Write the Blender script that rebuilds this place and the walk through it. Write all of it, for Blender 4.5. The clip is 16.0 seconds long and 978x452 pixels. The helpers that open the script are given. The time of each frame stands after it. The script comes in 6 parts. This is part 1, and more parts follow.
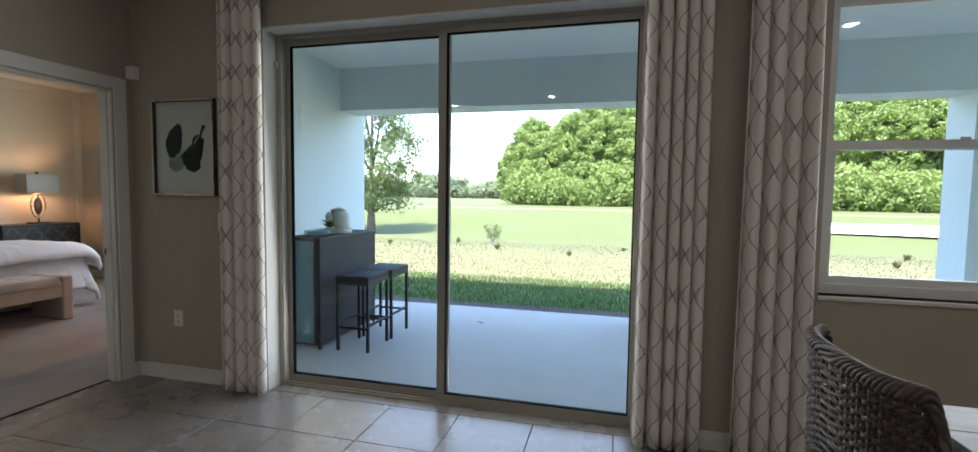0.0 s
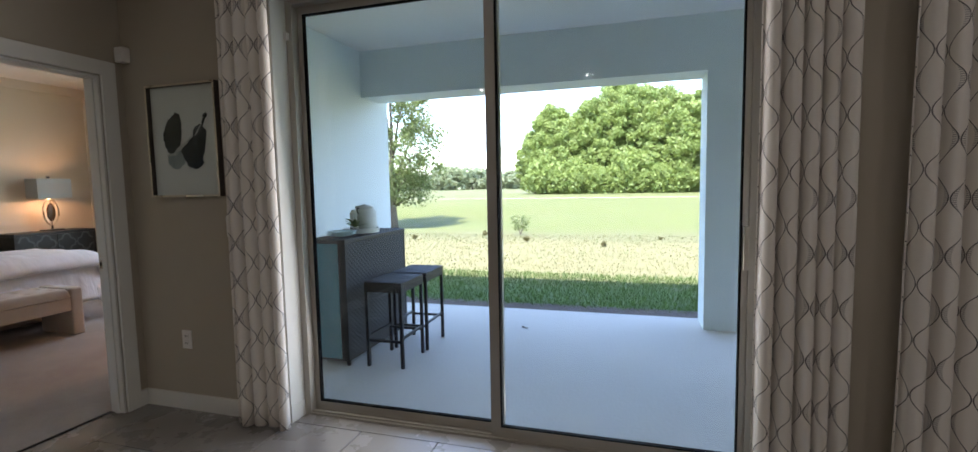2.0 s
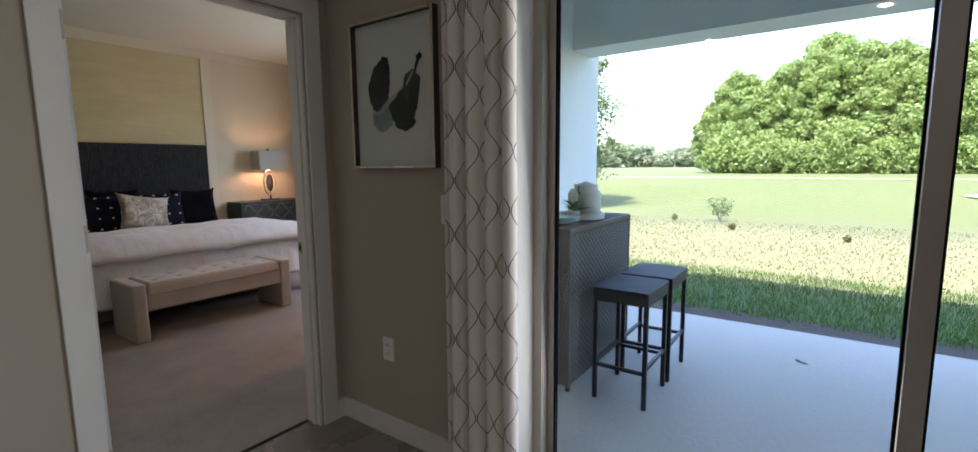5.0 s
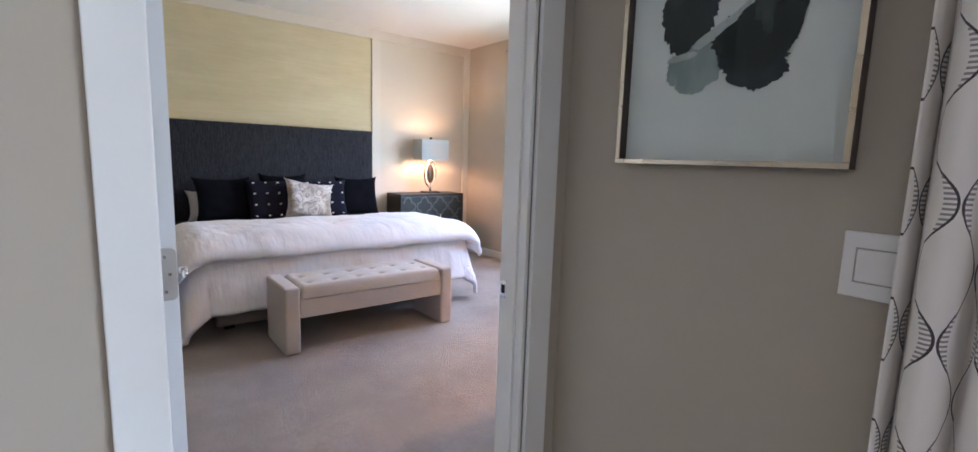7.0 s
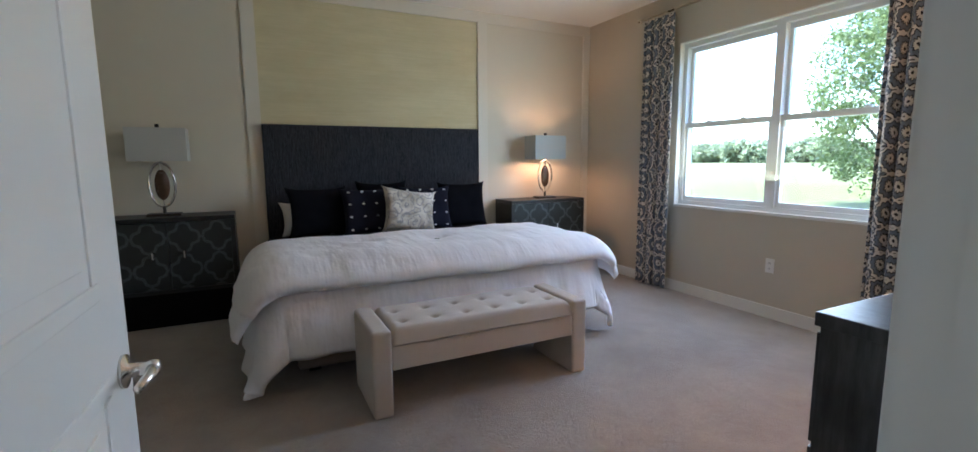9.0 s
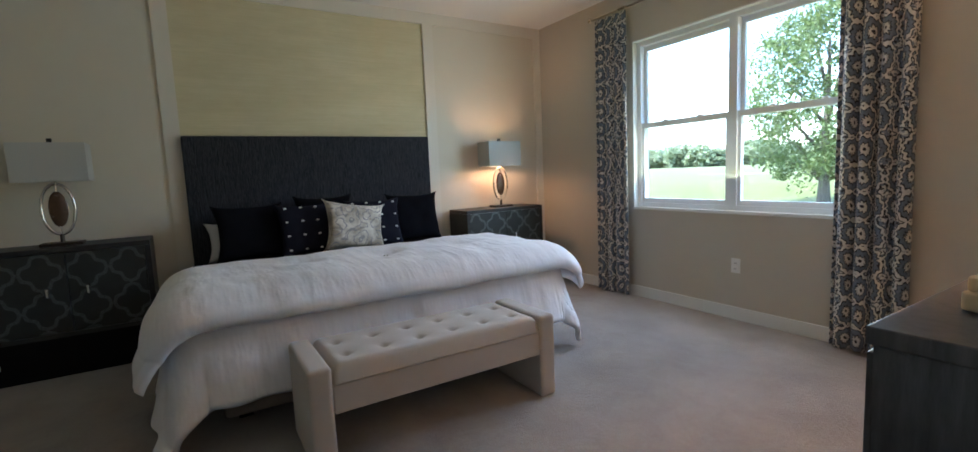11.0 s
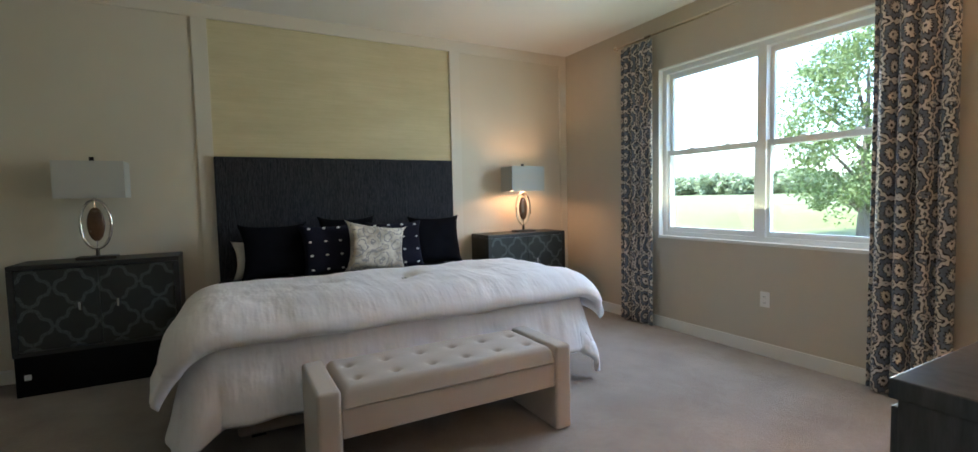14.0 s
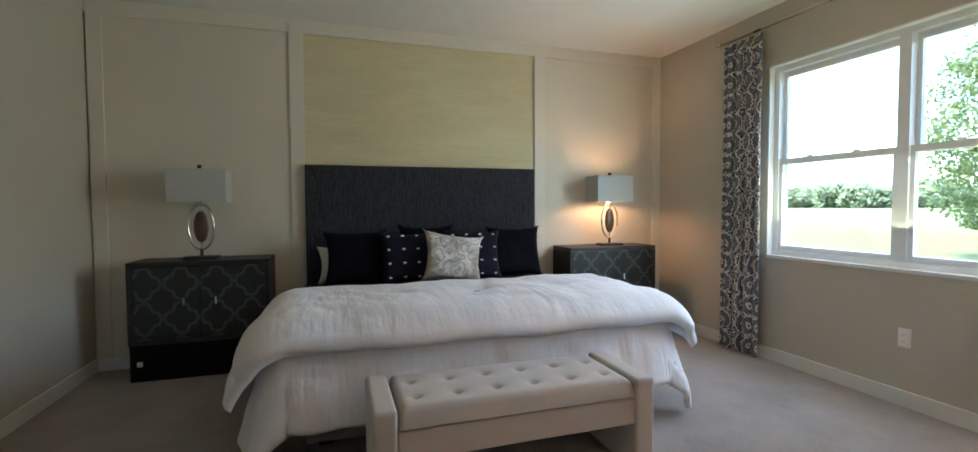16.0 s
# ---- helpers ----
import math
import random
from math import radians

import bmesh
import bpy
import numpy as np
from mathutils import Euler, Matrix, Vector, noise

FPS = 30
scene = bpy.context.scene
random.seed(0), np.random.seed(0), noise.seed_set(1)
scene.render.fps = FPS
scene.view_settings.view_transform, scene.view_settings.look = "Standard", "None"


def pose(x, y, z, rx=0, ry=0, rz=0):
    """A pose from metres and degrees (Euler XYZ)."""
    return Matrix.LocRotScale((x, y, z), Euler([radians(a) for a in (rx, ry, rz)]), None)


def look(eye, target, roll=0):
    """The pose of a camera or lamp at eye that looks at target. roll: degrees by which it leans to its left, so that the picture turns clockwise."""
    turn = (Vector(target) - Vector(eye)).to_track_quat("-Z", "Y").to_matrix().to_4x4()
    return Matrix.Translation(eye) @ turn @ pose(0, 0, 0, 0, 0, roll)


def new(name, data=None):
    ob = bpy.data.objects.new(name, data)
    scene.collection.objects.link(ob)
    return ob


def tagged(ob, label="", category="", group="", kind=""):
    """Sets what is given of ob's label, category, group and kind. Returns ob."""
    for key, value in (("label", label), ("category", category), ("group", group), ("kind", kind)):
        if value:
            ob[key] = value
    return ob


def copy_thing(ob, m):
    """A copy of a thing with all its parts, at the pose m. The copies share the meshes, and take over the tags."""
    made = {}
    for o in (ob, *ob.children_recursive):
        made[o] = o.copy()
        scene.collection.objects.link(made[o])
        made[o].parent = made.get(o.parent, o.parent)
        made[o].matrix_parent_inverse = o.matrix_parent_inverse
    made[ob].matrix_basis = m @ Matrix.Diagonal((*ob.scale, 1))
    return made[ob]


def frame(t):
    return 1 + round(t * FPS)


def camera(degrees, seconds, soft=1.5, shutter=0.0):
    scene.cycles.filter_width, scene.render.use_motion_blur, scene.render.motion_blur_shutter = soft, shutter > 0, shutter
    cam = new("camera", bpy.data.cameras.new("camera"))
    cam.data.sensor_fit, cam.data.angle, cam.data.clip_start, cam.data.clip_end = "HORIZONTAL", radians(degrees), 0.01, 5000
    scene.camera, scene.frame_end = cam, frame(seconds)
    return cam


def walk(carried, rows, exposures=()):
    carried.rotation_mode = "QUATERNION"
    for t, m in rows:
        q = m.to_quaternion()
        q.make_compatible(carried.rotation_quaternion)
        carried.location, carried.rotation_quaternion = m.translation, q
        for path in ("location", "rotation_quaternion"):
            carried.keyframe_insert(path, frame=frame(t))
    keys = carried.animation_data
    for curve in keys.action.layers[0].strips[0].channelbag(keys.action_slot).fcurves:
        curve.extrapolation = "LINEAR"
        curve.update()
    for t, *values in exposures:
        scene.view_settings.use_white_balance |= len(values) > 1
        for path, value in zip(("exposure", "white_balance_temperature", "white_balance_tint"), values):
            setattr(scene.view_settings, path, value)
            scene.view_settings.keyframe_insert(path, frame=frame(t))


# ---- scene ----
cam = camera(91.0, 16.0)
PATH = [
    (0, (-0.26, 0.077, 1.348), (-0.752, 2.012, 1.222), 0.8),
    (0.5, (-0.29, 0.125, 1.331), (-0.777, 2.061, 1.205), 1.6),
    (1, (-0.371, 0.298, 1.326), (-0.87, 2.229, 1.19), 1.2),
    (1.5, (-0.466, 0.433, 1.342), (-1.007, 2.352, 1.182), 0.5),
    (2, (-0.607, 0.57, 1.347), (-1.178, 2.479, 1.183), -1.1),
    (2.5, (-0.718, 0.665, 1.332), (-1.303, 2.569, 1.148), -1.1),
    (3, (-0.843, 0.829, 1.336), (-1.443, 2.727, 1.144), -0.8),
    (3.5, (-0.986, 0.929, 1.334), (-1.769, 2.757, 1.126), -0.9),
    (6, (-2.027, 1.508, 1.318), (-3.348, 2.986, 1.047), 0.7),
    (6.5, (-2.326, 1.617, 1.313), (-3.768, 2.975, 1.038), 1.3),
    (7, (-2.582, 1.717, 1.316), (-4.134, 2.95, 1.046), 1.8),
    (7.5, (-2.834, 1.811, 1.312), (-4.446, 2.964, 1.046), 1.6),
    (8, (-3.07, 1.902, 1.277), (-4.751, 2.952, 1.013), 1.5),
    (8.5, (-3.294, 2.004, 1.287), (-5.073, 2.88, 1.021), -0.4),
    (10.8, (-3.719, 2.222, 1.231), (-5.449, 3.201, 1.013), -2.1),
    (11, (-3.725, 2.231, 1.232), (-5.42, 3.27, 1.014), -2.5),
    (11.5, (-3.727, 2.232, 1.234), (-5.384, 3.331, 1.015), -2.5),
    (12, (-3.7, 2.236, 1.242), (-5.323, 3.385, 1.033), -2.2),
    (12.5, (-3.688, 2.231, 1.243), (-5.284, 3.421, 1.055), -1.7),
    (13, (-3.684, 2.223, 1.247), (-5.272, 3.428, 1.087), -1.4),
    (13.5, (-3.697, 2.24, 1.246), (-5.331, 3.384, 1.106), -1.3),
    (14, (-3.715, 2.283, 1.244), (-5.47, 3.233, 1.125), -1.3),
    (14.5, (-3.73, 2.324, 1.245), (-5.552, 3.145, 1.152), 0.9),
    (15, (-3.769, 2.368, 1.244), (-5.624, 3.113, 1.175), 1.1),
    (15.5, (-3.816, 2.397, 1.252), (-5.704, 3.055, 1.181), 0.8),
    (16, (-3.846, 2.436, 1.259), (-5.749, 3.046, 1.179), -0.3),
]

EXPOSURES = [(0.0, 3.25, 6250, 15), (3.7, 3.2, 6500, 23), (6.0, 3.25, 5900, 19), (6.5, 3.95, 5650, 22), (7.0, 4.6, 5500, 22), (7.6, 4.55, 5500, 22),
             (8.0, 4.3, 5500, 22), (8.5, 3.85, 5450, 17), (11.0, 3.5, 5550, 10), (12.5, 3.55, 5600, 9), (14.5, 3.7, 5800, 8), (16.0, 3.75, 5750, 8)]
walk(cam, [(t, look(eye, target, roll)) for t, eye, target, roll in PATH], EXPOSURES)

# ---- world, sun ----
SUN_ELEVATION, SUN_TURN = 66.0, 8.0
world = bpy.data.worlds.new("world")
scene.world = world
world.use_nodes = True
wn = world.node_tree
sky = wn.nodes.new("ShaderNodeTexSky")
sky.sky_type = "NISHITA"
sky.sun_disc = False
sky.sun_elevation = radians(SUN_ELEVATION)
sky.sun_rotation = radians(180 + SUN_TURN)
wn.links.new(sky.outputs[0], wn.nodes["Background"].inputs[0])
wn.nodes["Background"].inputs[1].default_value = 0.145
sun = new("sun", bpy.data.lights.new("sun", "SUN"))
sun.data.energy, sun.data.angle, sun.data.color = 2.6, radians(0.6), (1.0, 0.95, 0.88)
az = radians(SUN_TURN)
sun.matrix_world = look((-30 * math.sin(az), -30 * math.cos(az), 30 * math.tan(radians(SUN_ELEVATION))), (0, 0, 0))


def daylight(name, at, toward, width, height, watts, colour):
    """An area lamp in an opening, for the light that comes in through it."""
    lamp = new(name, bpy.data.lights.new(name, "AREA"))
    lamp.data.shape, lamp.data.size, lamp.data.size_y, lamp.data.energy, lamp.data.color = "RECTANGLE", width, height, watts, colour
    lamp.matrix_world = look(at, [p + q for p, q in zip(at, toward)])


# sky light and sunlit lawn through the bedroom window and the sliding door
daylight("bedroom_sky_light", (-5.95, 5.835, 1.61), (0, -1, -0.40), 1.72, 1.36, 2.4, (0.90, 0.95, 1.0))
daylight("bedroom_lawn_light", (-5.95, 5.80, 1.05), (0, -1, 0.85), 1.72, 0.22, 0.85, (0.97, 1.0, 0.60))
daylight("living_window_light", (1.75, 2.875, 1.64), (0, -1, -0.15), 1.85, 1.4, 1.3, (1.0, 0.96, 0.88))
daylight("patio_sky_light", (-1.28, 2.905, 1.2), (0, -1, -0.1), 2.3, 2.2, 2.3, (1.0, 0.96, 0.88))


# ---- materials ----
class Nodes:
    """A short hand for building a node material."""

    def __init__(self, name):
        self.m = bpy.data.materials.new(name)
        self.m.use_nodes = True
        self.t = self.m.node_tree
        self.b = self.t.nodes["Principled BSDF"]

    def link(self, a, b):
        self.t.links.new(a, b)

    def put(self, socket, v):
        if hasattr(v, "is_output"):
            self.link(v, socket)
        elif isinstance(v, (tuple, list)) and len(v) == 3 and socket.type == "RGBA":
            socket.default_value = (*v, 1)
        else:
            socket.default_value = v

    def coords(self, kind="Object"):
        return self.t.nodes.new("ShaderNodeTexCoord").outputs[kind]

    def scaled(self, vec, s):
        n = self.t.nodes.new("ShaderNodeMapping")
        self.link(vec, n.inputs[0])
        n.inputs["Scale"].default_value = s if isinstance(s, (tuple, list)) else (s, s, s)
        return n.outputs[0]

    def noise(self, vec, scale=5, detail=4, rough=0.55):
        n = self.t.nodes.new("ShaderNodeTexNoise")
        self.link(vec, n.inputs["Vector"])
        n.inputs["Scale"].default_value, n.inputs["Detail"].default_value, n.inputs["Roughness"].default_value = scale, detail, rough
        return n.outputs[0]

    def voronoi(self, vec, scale=5):
        n = self.t.nodes.new("ShaderNodeTexVoronoi")
        self.link(vec, n.inputs["Vector"])
        n.inputs["Scale"].default_value = scale
        return n.outputs[0]

    def xyz(self, vec):
        n = self.t.nodes.new("ShaderNodeSeparateXYZ")
        self.link(vec, n.inputs[0])
        return n.outputs[0], n.outputs[1], n.outputs[2]

    def math(self, op, a, b=0.0, c=0.0):
        n = self.t.nodes.new("ShaderNodeMath")
        n.operation = op
        for s, v in zip(n.inputs, (a, b, c)):
            self.put(s, v)
        return n.outputs[0]

    def ramp(self, fac, stops):
        n = self.t.nodes.new("ShaderNodeValToRGB")
        self.link(fac, n.inputs[0])
        e = n.color_ramp.elements
        while len(e) < len(stops):
            e.new(0.5)
        for k, (p, c) in zip(e, stops):
            k.position, k.color = p, (*c, 1) if len(c) == 3 else c
        return n.outputs[0]

    def mix(self, fac, a, b, blend="MIX"):
        n = self.t.nodes.new("ShaderNodeMix")
        n.data_type, n.blend_type = "RGBA", blend
        self.put(n.inputs[0], fac)
        self.put(n.inputs[6], a)
        self.put(n.inputs[7], b)
        return n.outputs[2]

    def random(self):
        return self.t.nodes.new("ShaderNodeObjectInfo").outputs["Random"]

    def island(self):
        return self.t.nodes.new("ShaderNodeNewGeometry").outputs["Random Per Island"]

    def bump(self, height, strength=0.3, distance=0.01):
        n = self.t.nodes.new("ShaderNodeBump")
        n.inputs["Strength"].default_value, n.inputs["Distance"].default_value = strength, distance
        self.link(height, n.inputs["Height"])
        self.link(n.outputs[0], self.b.inputs["Normal"])

    def done(self, colour=None, rough=None, metal=None, **more):
        for key, v in (("Base Color", colour), ("Roughness", rough), ("Metallic", metal), *((k.replace("_", " "), v) for k, v in more.items())):
            if v is not None:
                self.put(self.b.inputs[key], v)
        return self.m


def tint(c, k):
    return tuple(min(1.0, v * k) for v in c)


def plain(name, c, rough=0.5, metal=0.0, vary=0.12, scale=6.0, fine=60.0, bump=0.1, dist=0.002, **more):
    """A surface with broad and fine variation of its colour, and a fine relief."""
    n = Nodes(name)
    v = n.coords()
    a, f = n.noise(v, scale, 5), n.noise(v, fine, 3)
    col = n.mix(a, tint(c, 1 - vary), tint(c, 1 + vary))
    col = n.mix(n.math("MULTIPLY", f, vary), col, tint(c, 0.6))
    if bump:
        n.bump(f, bump, dist)
    r = n.math("MULTIPLY_ADD", a, 0.15, rough - 0.07)
    return n.done(col, r, metal, **more)


WALL = plain("greige wall paint", (0.42, 0.375, 0.30), 0.75, vary=0.05, scale=1.5, fine=160, bump=0.12, dist=0.001)
BWALL = plain("warm greige bedroom paint", (0.53, 0.485, 0.395), 0.75, vary=0.05, scale=1.5, fine=160, bump=0.12, dist=0.001)
CEIL = plain("white ceiling paint", (0.83, 0.81, 0.77), 0.85, vary=0.04, scale=2, fine=90, bump=0.25, dist=0.003)
TRIM = plain("white trim paint", (0.74, 0.74, 0.70), 0.4, vary=0.04, scale=3, fine=80, bump=0.05)
DOORP = plain("white door paint", (0.76, 0.78, 0.78), 0.38, vary=0.03, scale=3, fine=90, bump=0.06)
STUCCO = plain("pale blue grey stucco", (0.72, 0.78, 0.78), 0.85, vary=0.06, scale=1.2, fine=70, bump=0.4, dist=0.004)
VINYL = plain("white vinyl", (0.78, 0.79, 0.78), 0.35, vary=0.03, bump=0.0)
ALU = plain("tan aluminium", (0.40, 0.375, 0.33), 0.42, 0.35, vary=0.06, bump=0.03)
RUBBER_AND_GAP = plain("black rubber seal and door gap shade", (0.006, 0.006, 0.006), 0.85, bump=0.0, Specular_IOR_Level=0.1)
CHROME = plain("polished chrome", (0.75, 0.74, 0.72), 0.18, 1.0, vary=0.05, bump=0.0)
NICKEL = plain("satin nickel", (0.50, 0.48, 0.45), 0.38, 1.0, vary=0.08, bump=0.02)
BRASS = plain("champagne metal", (0.62, 0.55, 0.43), 0.28, 1.0, vary=0.06, bump=0.02)
PLASTIC = plain("white plastic", (0.78, 0.77, 0.74), 0.4, vary=0.02, bump=0.0)


def glass_material(name, least):
    n = Nodes(name)
    t = n.t
    clear, gloss, mixer, facing = (t.nodes.new("ShaderNode" + k) for k in ("BsdfTransparent", "BsdfGlossy", "MixShader", "LayerWeight"))
    clear.inputs[0].default_value = (0.93, 0.965, 0.96, 1)
    gloss.inputs["Roughness"].default_value = 0.0
    facing.inputs[0].default_value = 0.5
    n.link(n.math("MULTIPLY_ADD", n.math("POWER", facing.outputs["Facing"], 5.0), 0.9, least), mixer.inputs[0])
    n.link(clear.outputs[0], mixer.inputs[1])
    n.link(gloss.outputs[0], mixer.inputs[2])
    n.link(mixer.outputs[0], t.nodes["Material Output"].inputs[0])
    return n.m


GLASS, ARTGLASS = glass_material("window glass", 0.035), glass_material("anti-reflective picture glass", 0.008)


def carpet_material():
    n = Nodes("beige carpet")
    v = n.coords()
    a, f, g = n.ramp(n.noise(v, 2.2, 6, 0.65), [(0.32, (0, 0, 0)), (0.68, (1, 1, 1))]), n.noise(v, 38, 4, 0.75), n.noise(v, 220, 2, 0.7)
    col = n.mix(a, (0.285, 0.25, 0.218), (0.43, 0.385, 0.338))
    col = n.mix(n.ramp(f, [(0.35, (0, 0, 0)), (0.7, (1, 1, 1))]), n.mix(0.35, col, (0.245, 0.20, 0.175)), col)
    n.bump(n.math("ADD", f, n.math("MULTIPLY", g, 0.6)), 0.9, 0.012)
    return n.done(col, 0.95, Sheen_Weight=0.25)


def tile_material():
    n = Nodes("grey floor tile")
    v = n.t.nodes.new("ShaderNodeNewGeometry").outputs["Position"]
    r = n.random()
    a, f = n.noise(v, 3, 6, 0.6), n.noise(v, 40, 4)
    col = n.mix(a, (0.20, 0.19, 0.178), (0.28, 0.27, 0.255))
    col = n.mix(n.math("MULTIPLY", r, 0.35), col, (0.17, 0.155, 0.142))
    n.bump(f, 0.02, 0.001)
    return n.done(col, n.math("MULTIPLY_ADD", a, 0.15, 0.20))


def concrete_material():
    n = Nodes("textured patio concrete")
    v = n.coords()
    a, f, s = n.noise(v, 1.1, 6, 0.65), n.noise(v, 55, 3, 0.7), n.voronoi(v, 40)
    col = n.mix(a, (0.50, 0.47, 0.435), (0.68, 0.645, 0.60))
    col = n.mix(n.math("MULTIPLY", f, 0.4), col, (0.43, 0.405, 0.375))
    n.bump(n.math("ADD", f, s), 0.35, 0.004)
    return n.done(col, 0.8)


def grass_ground_material():
    """Green near the slab, a band of dry straw, rough weeds, then mown fairway, with haze put into its far colour."""
    n = Nodes("lawn and fairway")
    v = n.coords()
    x, y, z = n.xyz(v)
    wob = n.noise(v, 0.35, 4)
    yy = n.math("ADD", y, n.math("MULTIPLY_ADD", wob, 2.2, -1.1))
    big, mid, fine = n.noise(v, 0.06, 5), n.noise(v, 0.9, 5, 0.65), n.noise(v, 9, 4, 0.7)
    fair = n.mix(big, (0.048, 0.063, 0.007), (0.080, 0.092, 0.011))
    fair = n.mix(n.ramp(mid, [(0.4, (0, 0, 0)), (0.75, (0.6, 0.6, 0.6))]), fair, (0.095, 0.088, 0.029))
    green = n.mix(fine, (0.030, 0.060, 0.010), (0.080, 0.120, 0.026))
    straw = n.mix(n.ramp(fine, [(0.3, (0, 0, 0)), (0.65, (1, 1, 1))]), (0.066, 0.069, 0.017), (0.145, 0.126, 0.056))
    weed = n.mix(fine, (0.052, 0.063, 0.014), (0.105, 0.092, 0.038))
    f1 = n.math("SMOOTH_MIN", n.math("MAXIMUM", n.math("MULTIPLY_ADD", yy, 1.2, -8.6), 0.0), 1.0, 0.1)
    f2 = n.math("SMOOTH_MIN", n.math("MAXIMUM", n.math("MULTIPLY_ADD", yy, 0.9, -11.2), 0.0), 1.0, 0.1)
    f3 = n.math("SMOOTH_MIN", n.math("MAXIMUM", n.math("MULTIPLY_ADD", yy, 0.5, -7.2), 0.0), 1.0, 0.1)
    col = n.mix(f3, n.mix(f2, n.mix(f1, green, straw), weed), fair)
    # haze over the far lawn, mixed into its colour by distance
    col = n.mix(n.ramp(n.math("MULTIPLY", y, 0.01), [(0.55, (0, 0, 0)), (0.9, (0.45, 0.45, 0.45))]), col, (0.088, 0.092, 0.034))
    n.bump(n.math("ADD", fine, mid), 0.6, 0.05)
    return n.done(col, 0.9)


def leaf_material(name, a, b, c):
    n = Nodes(name)
    r = n.island()
    big = n.noise(n.coords(), 0.5, 3)
    col = n.mix(r, a, b)
    col = n.mix(n.ramp(big, [(0.4, (0, 0, 0)), (0.65, (1, 1, 1))]), col, c)
    m = n.done(col, 0.55)
    t = n.t
    tr, mixer = t.nodes.new("ShaderNodeBsdfTranslucent"), t.nodes.new("ShaderNodeMixShader")
    n.link(col, tr.inputs[0])
    mixer.inputs[0].default_value = 0.5
    n.link(n.b.outputs[0], mixer.inputs[1])
    n.link(tr.outputs[0], mixer.inputs[2])
    n.link(mixer.outputs[0], t.nodes["Material Output"].inputs[0])
    return m


def wicker_material(name, a, b):
    n = Nodes(name)
    v = n.coords()
    col = n.mix(n.island(), a, b)
    col = n.mix(n.math("MULTIPLY", n.noise(v, 90, 3), 0.5), col, tint(b, 1.6))
    return n.done(col, 0.48, Specular_IOR_Level=0.45)


def dark_wood_material(name, a, b, stretch=(2, 2, 14), rough=0.45):
    n = Nodes(name)
    v = n.coords()
    g = n.noise(n.scaled(v, stretch), 3, 7, 0.7)
    blot = n.noise(v, 5, 4)
    col = n.mix(n.ramp(g, [(0.3, (0, 0, 0)), (0.7, (1, 1, 1))]), a, b)
    col = n.mix(n.ramp(blot, [(0.45, (0, 0, 0)), (0.7, (0.6, 0.6, 0.6))]), col, tint(a, 0.6))
    n.bump(g, 0.15, 0.002)
    return n.done(col, rough)


def ogee(n, u, v, width, rise, reach, line):
    """How near to the lines of an ogee lattice: (the mask of the lines, the signed place beside them)."""
    p = n.math("SUBTRACT", n.math("PINGPONG", n.math("ADD", u, width / 2), width), width / 2)
    curve = n.math("MULTIPLY", n.math("COSINE", n.math("MULTIPLY", v, 2 * math.pi / rise)), reach)
    d = n.math("SUBTRACT", p, curve)
    return n.math("LESS_THAN", n.math("ABSOLUTE", d), line), d


def trellis_curtain_material():
    n = Nodes("cream curtain cloth with charcoal ogee lines")
    u, v, w = n.xyz(n.coords("UV"))
    o = n.coords()
    rise, reach = 0.212, 0.030
    line, d = ogee(n, u, v, 0.066, rise, reach, 0.0020)
    curve = n.math("MULTIPLY", n.math("COSINE", n.math("MULTIPLY", v, 2 * math.pi / rise)), reach)
    # fine hatching inside every second bow of a line
    inside = n.math("MULTIPLY", n.math("LESS_THAN", d, 0.0), n.math("GREATER_THAN", n.math("ADD", d, n.math("MULTIPLY", curve, 0.62)), 0.002))
    dash = n.math("GREATER_THAN", n.math("SINE", n.math("MULTIPLY", v, 2 * math.pi / 0.0078)), 0.1)
    mask = n.math("MAXIMUM", line, n.math("MULTIPLY", n.math("MULTIPLY", inside, dash), 0.7))
    weave = n.noise(o, 300, 2)
    cloth = n.mix(n.noise(o, 4, 4), (0.76, 0.72, 0.66), (0.85, 0.81, 0.75))
    col = n.mix(mask, cloth, (0.055, 0.05, 0.055))
    n.bump(weave, 0.25, 0.001)
    return n.done(col, 0.85, Sheen_Weight=0.2)


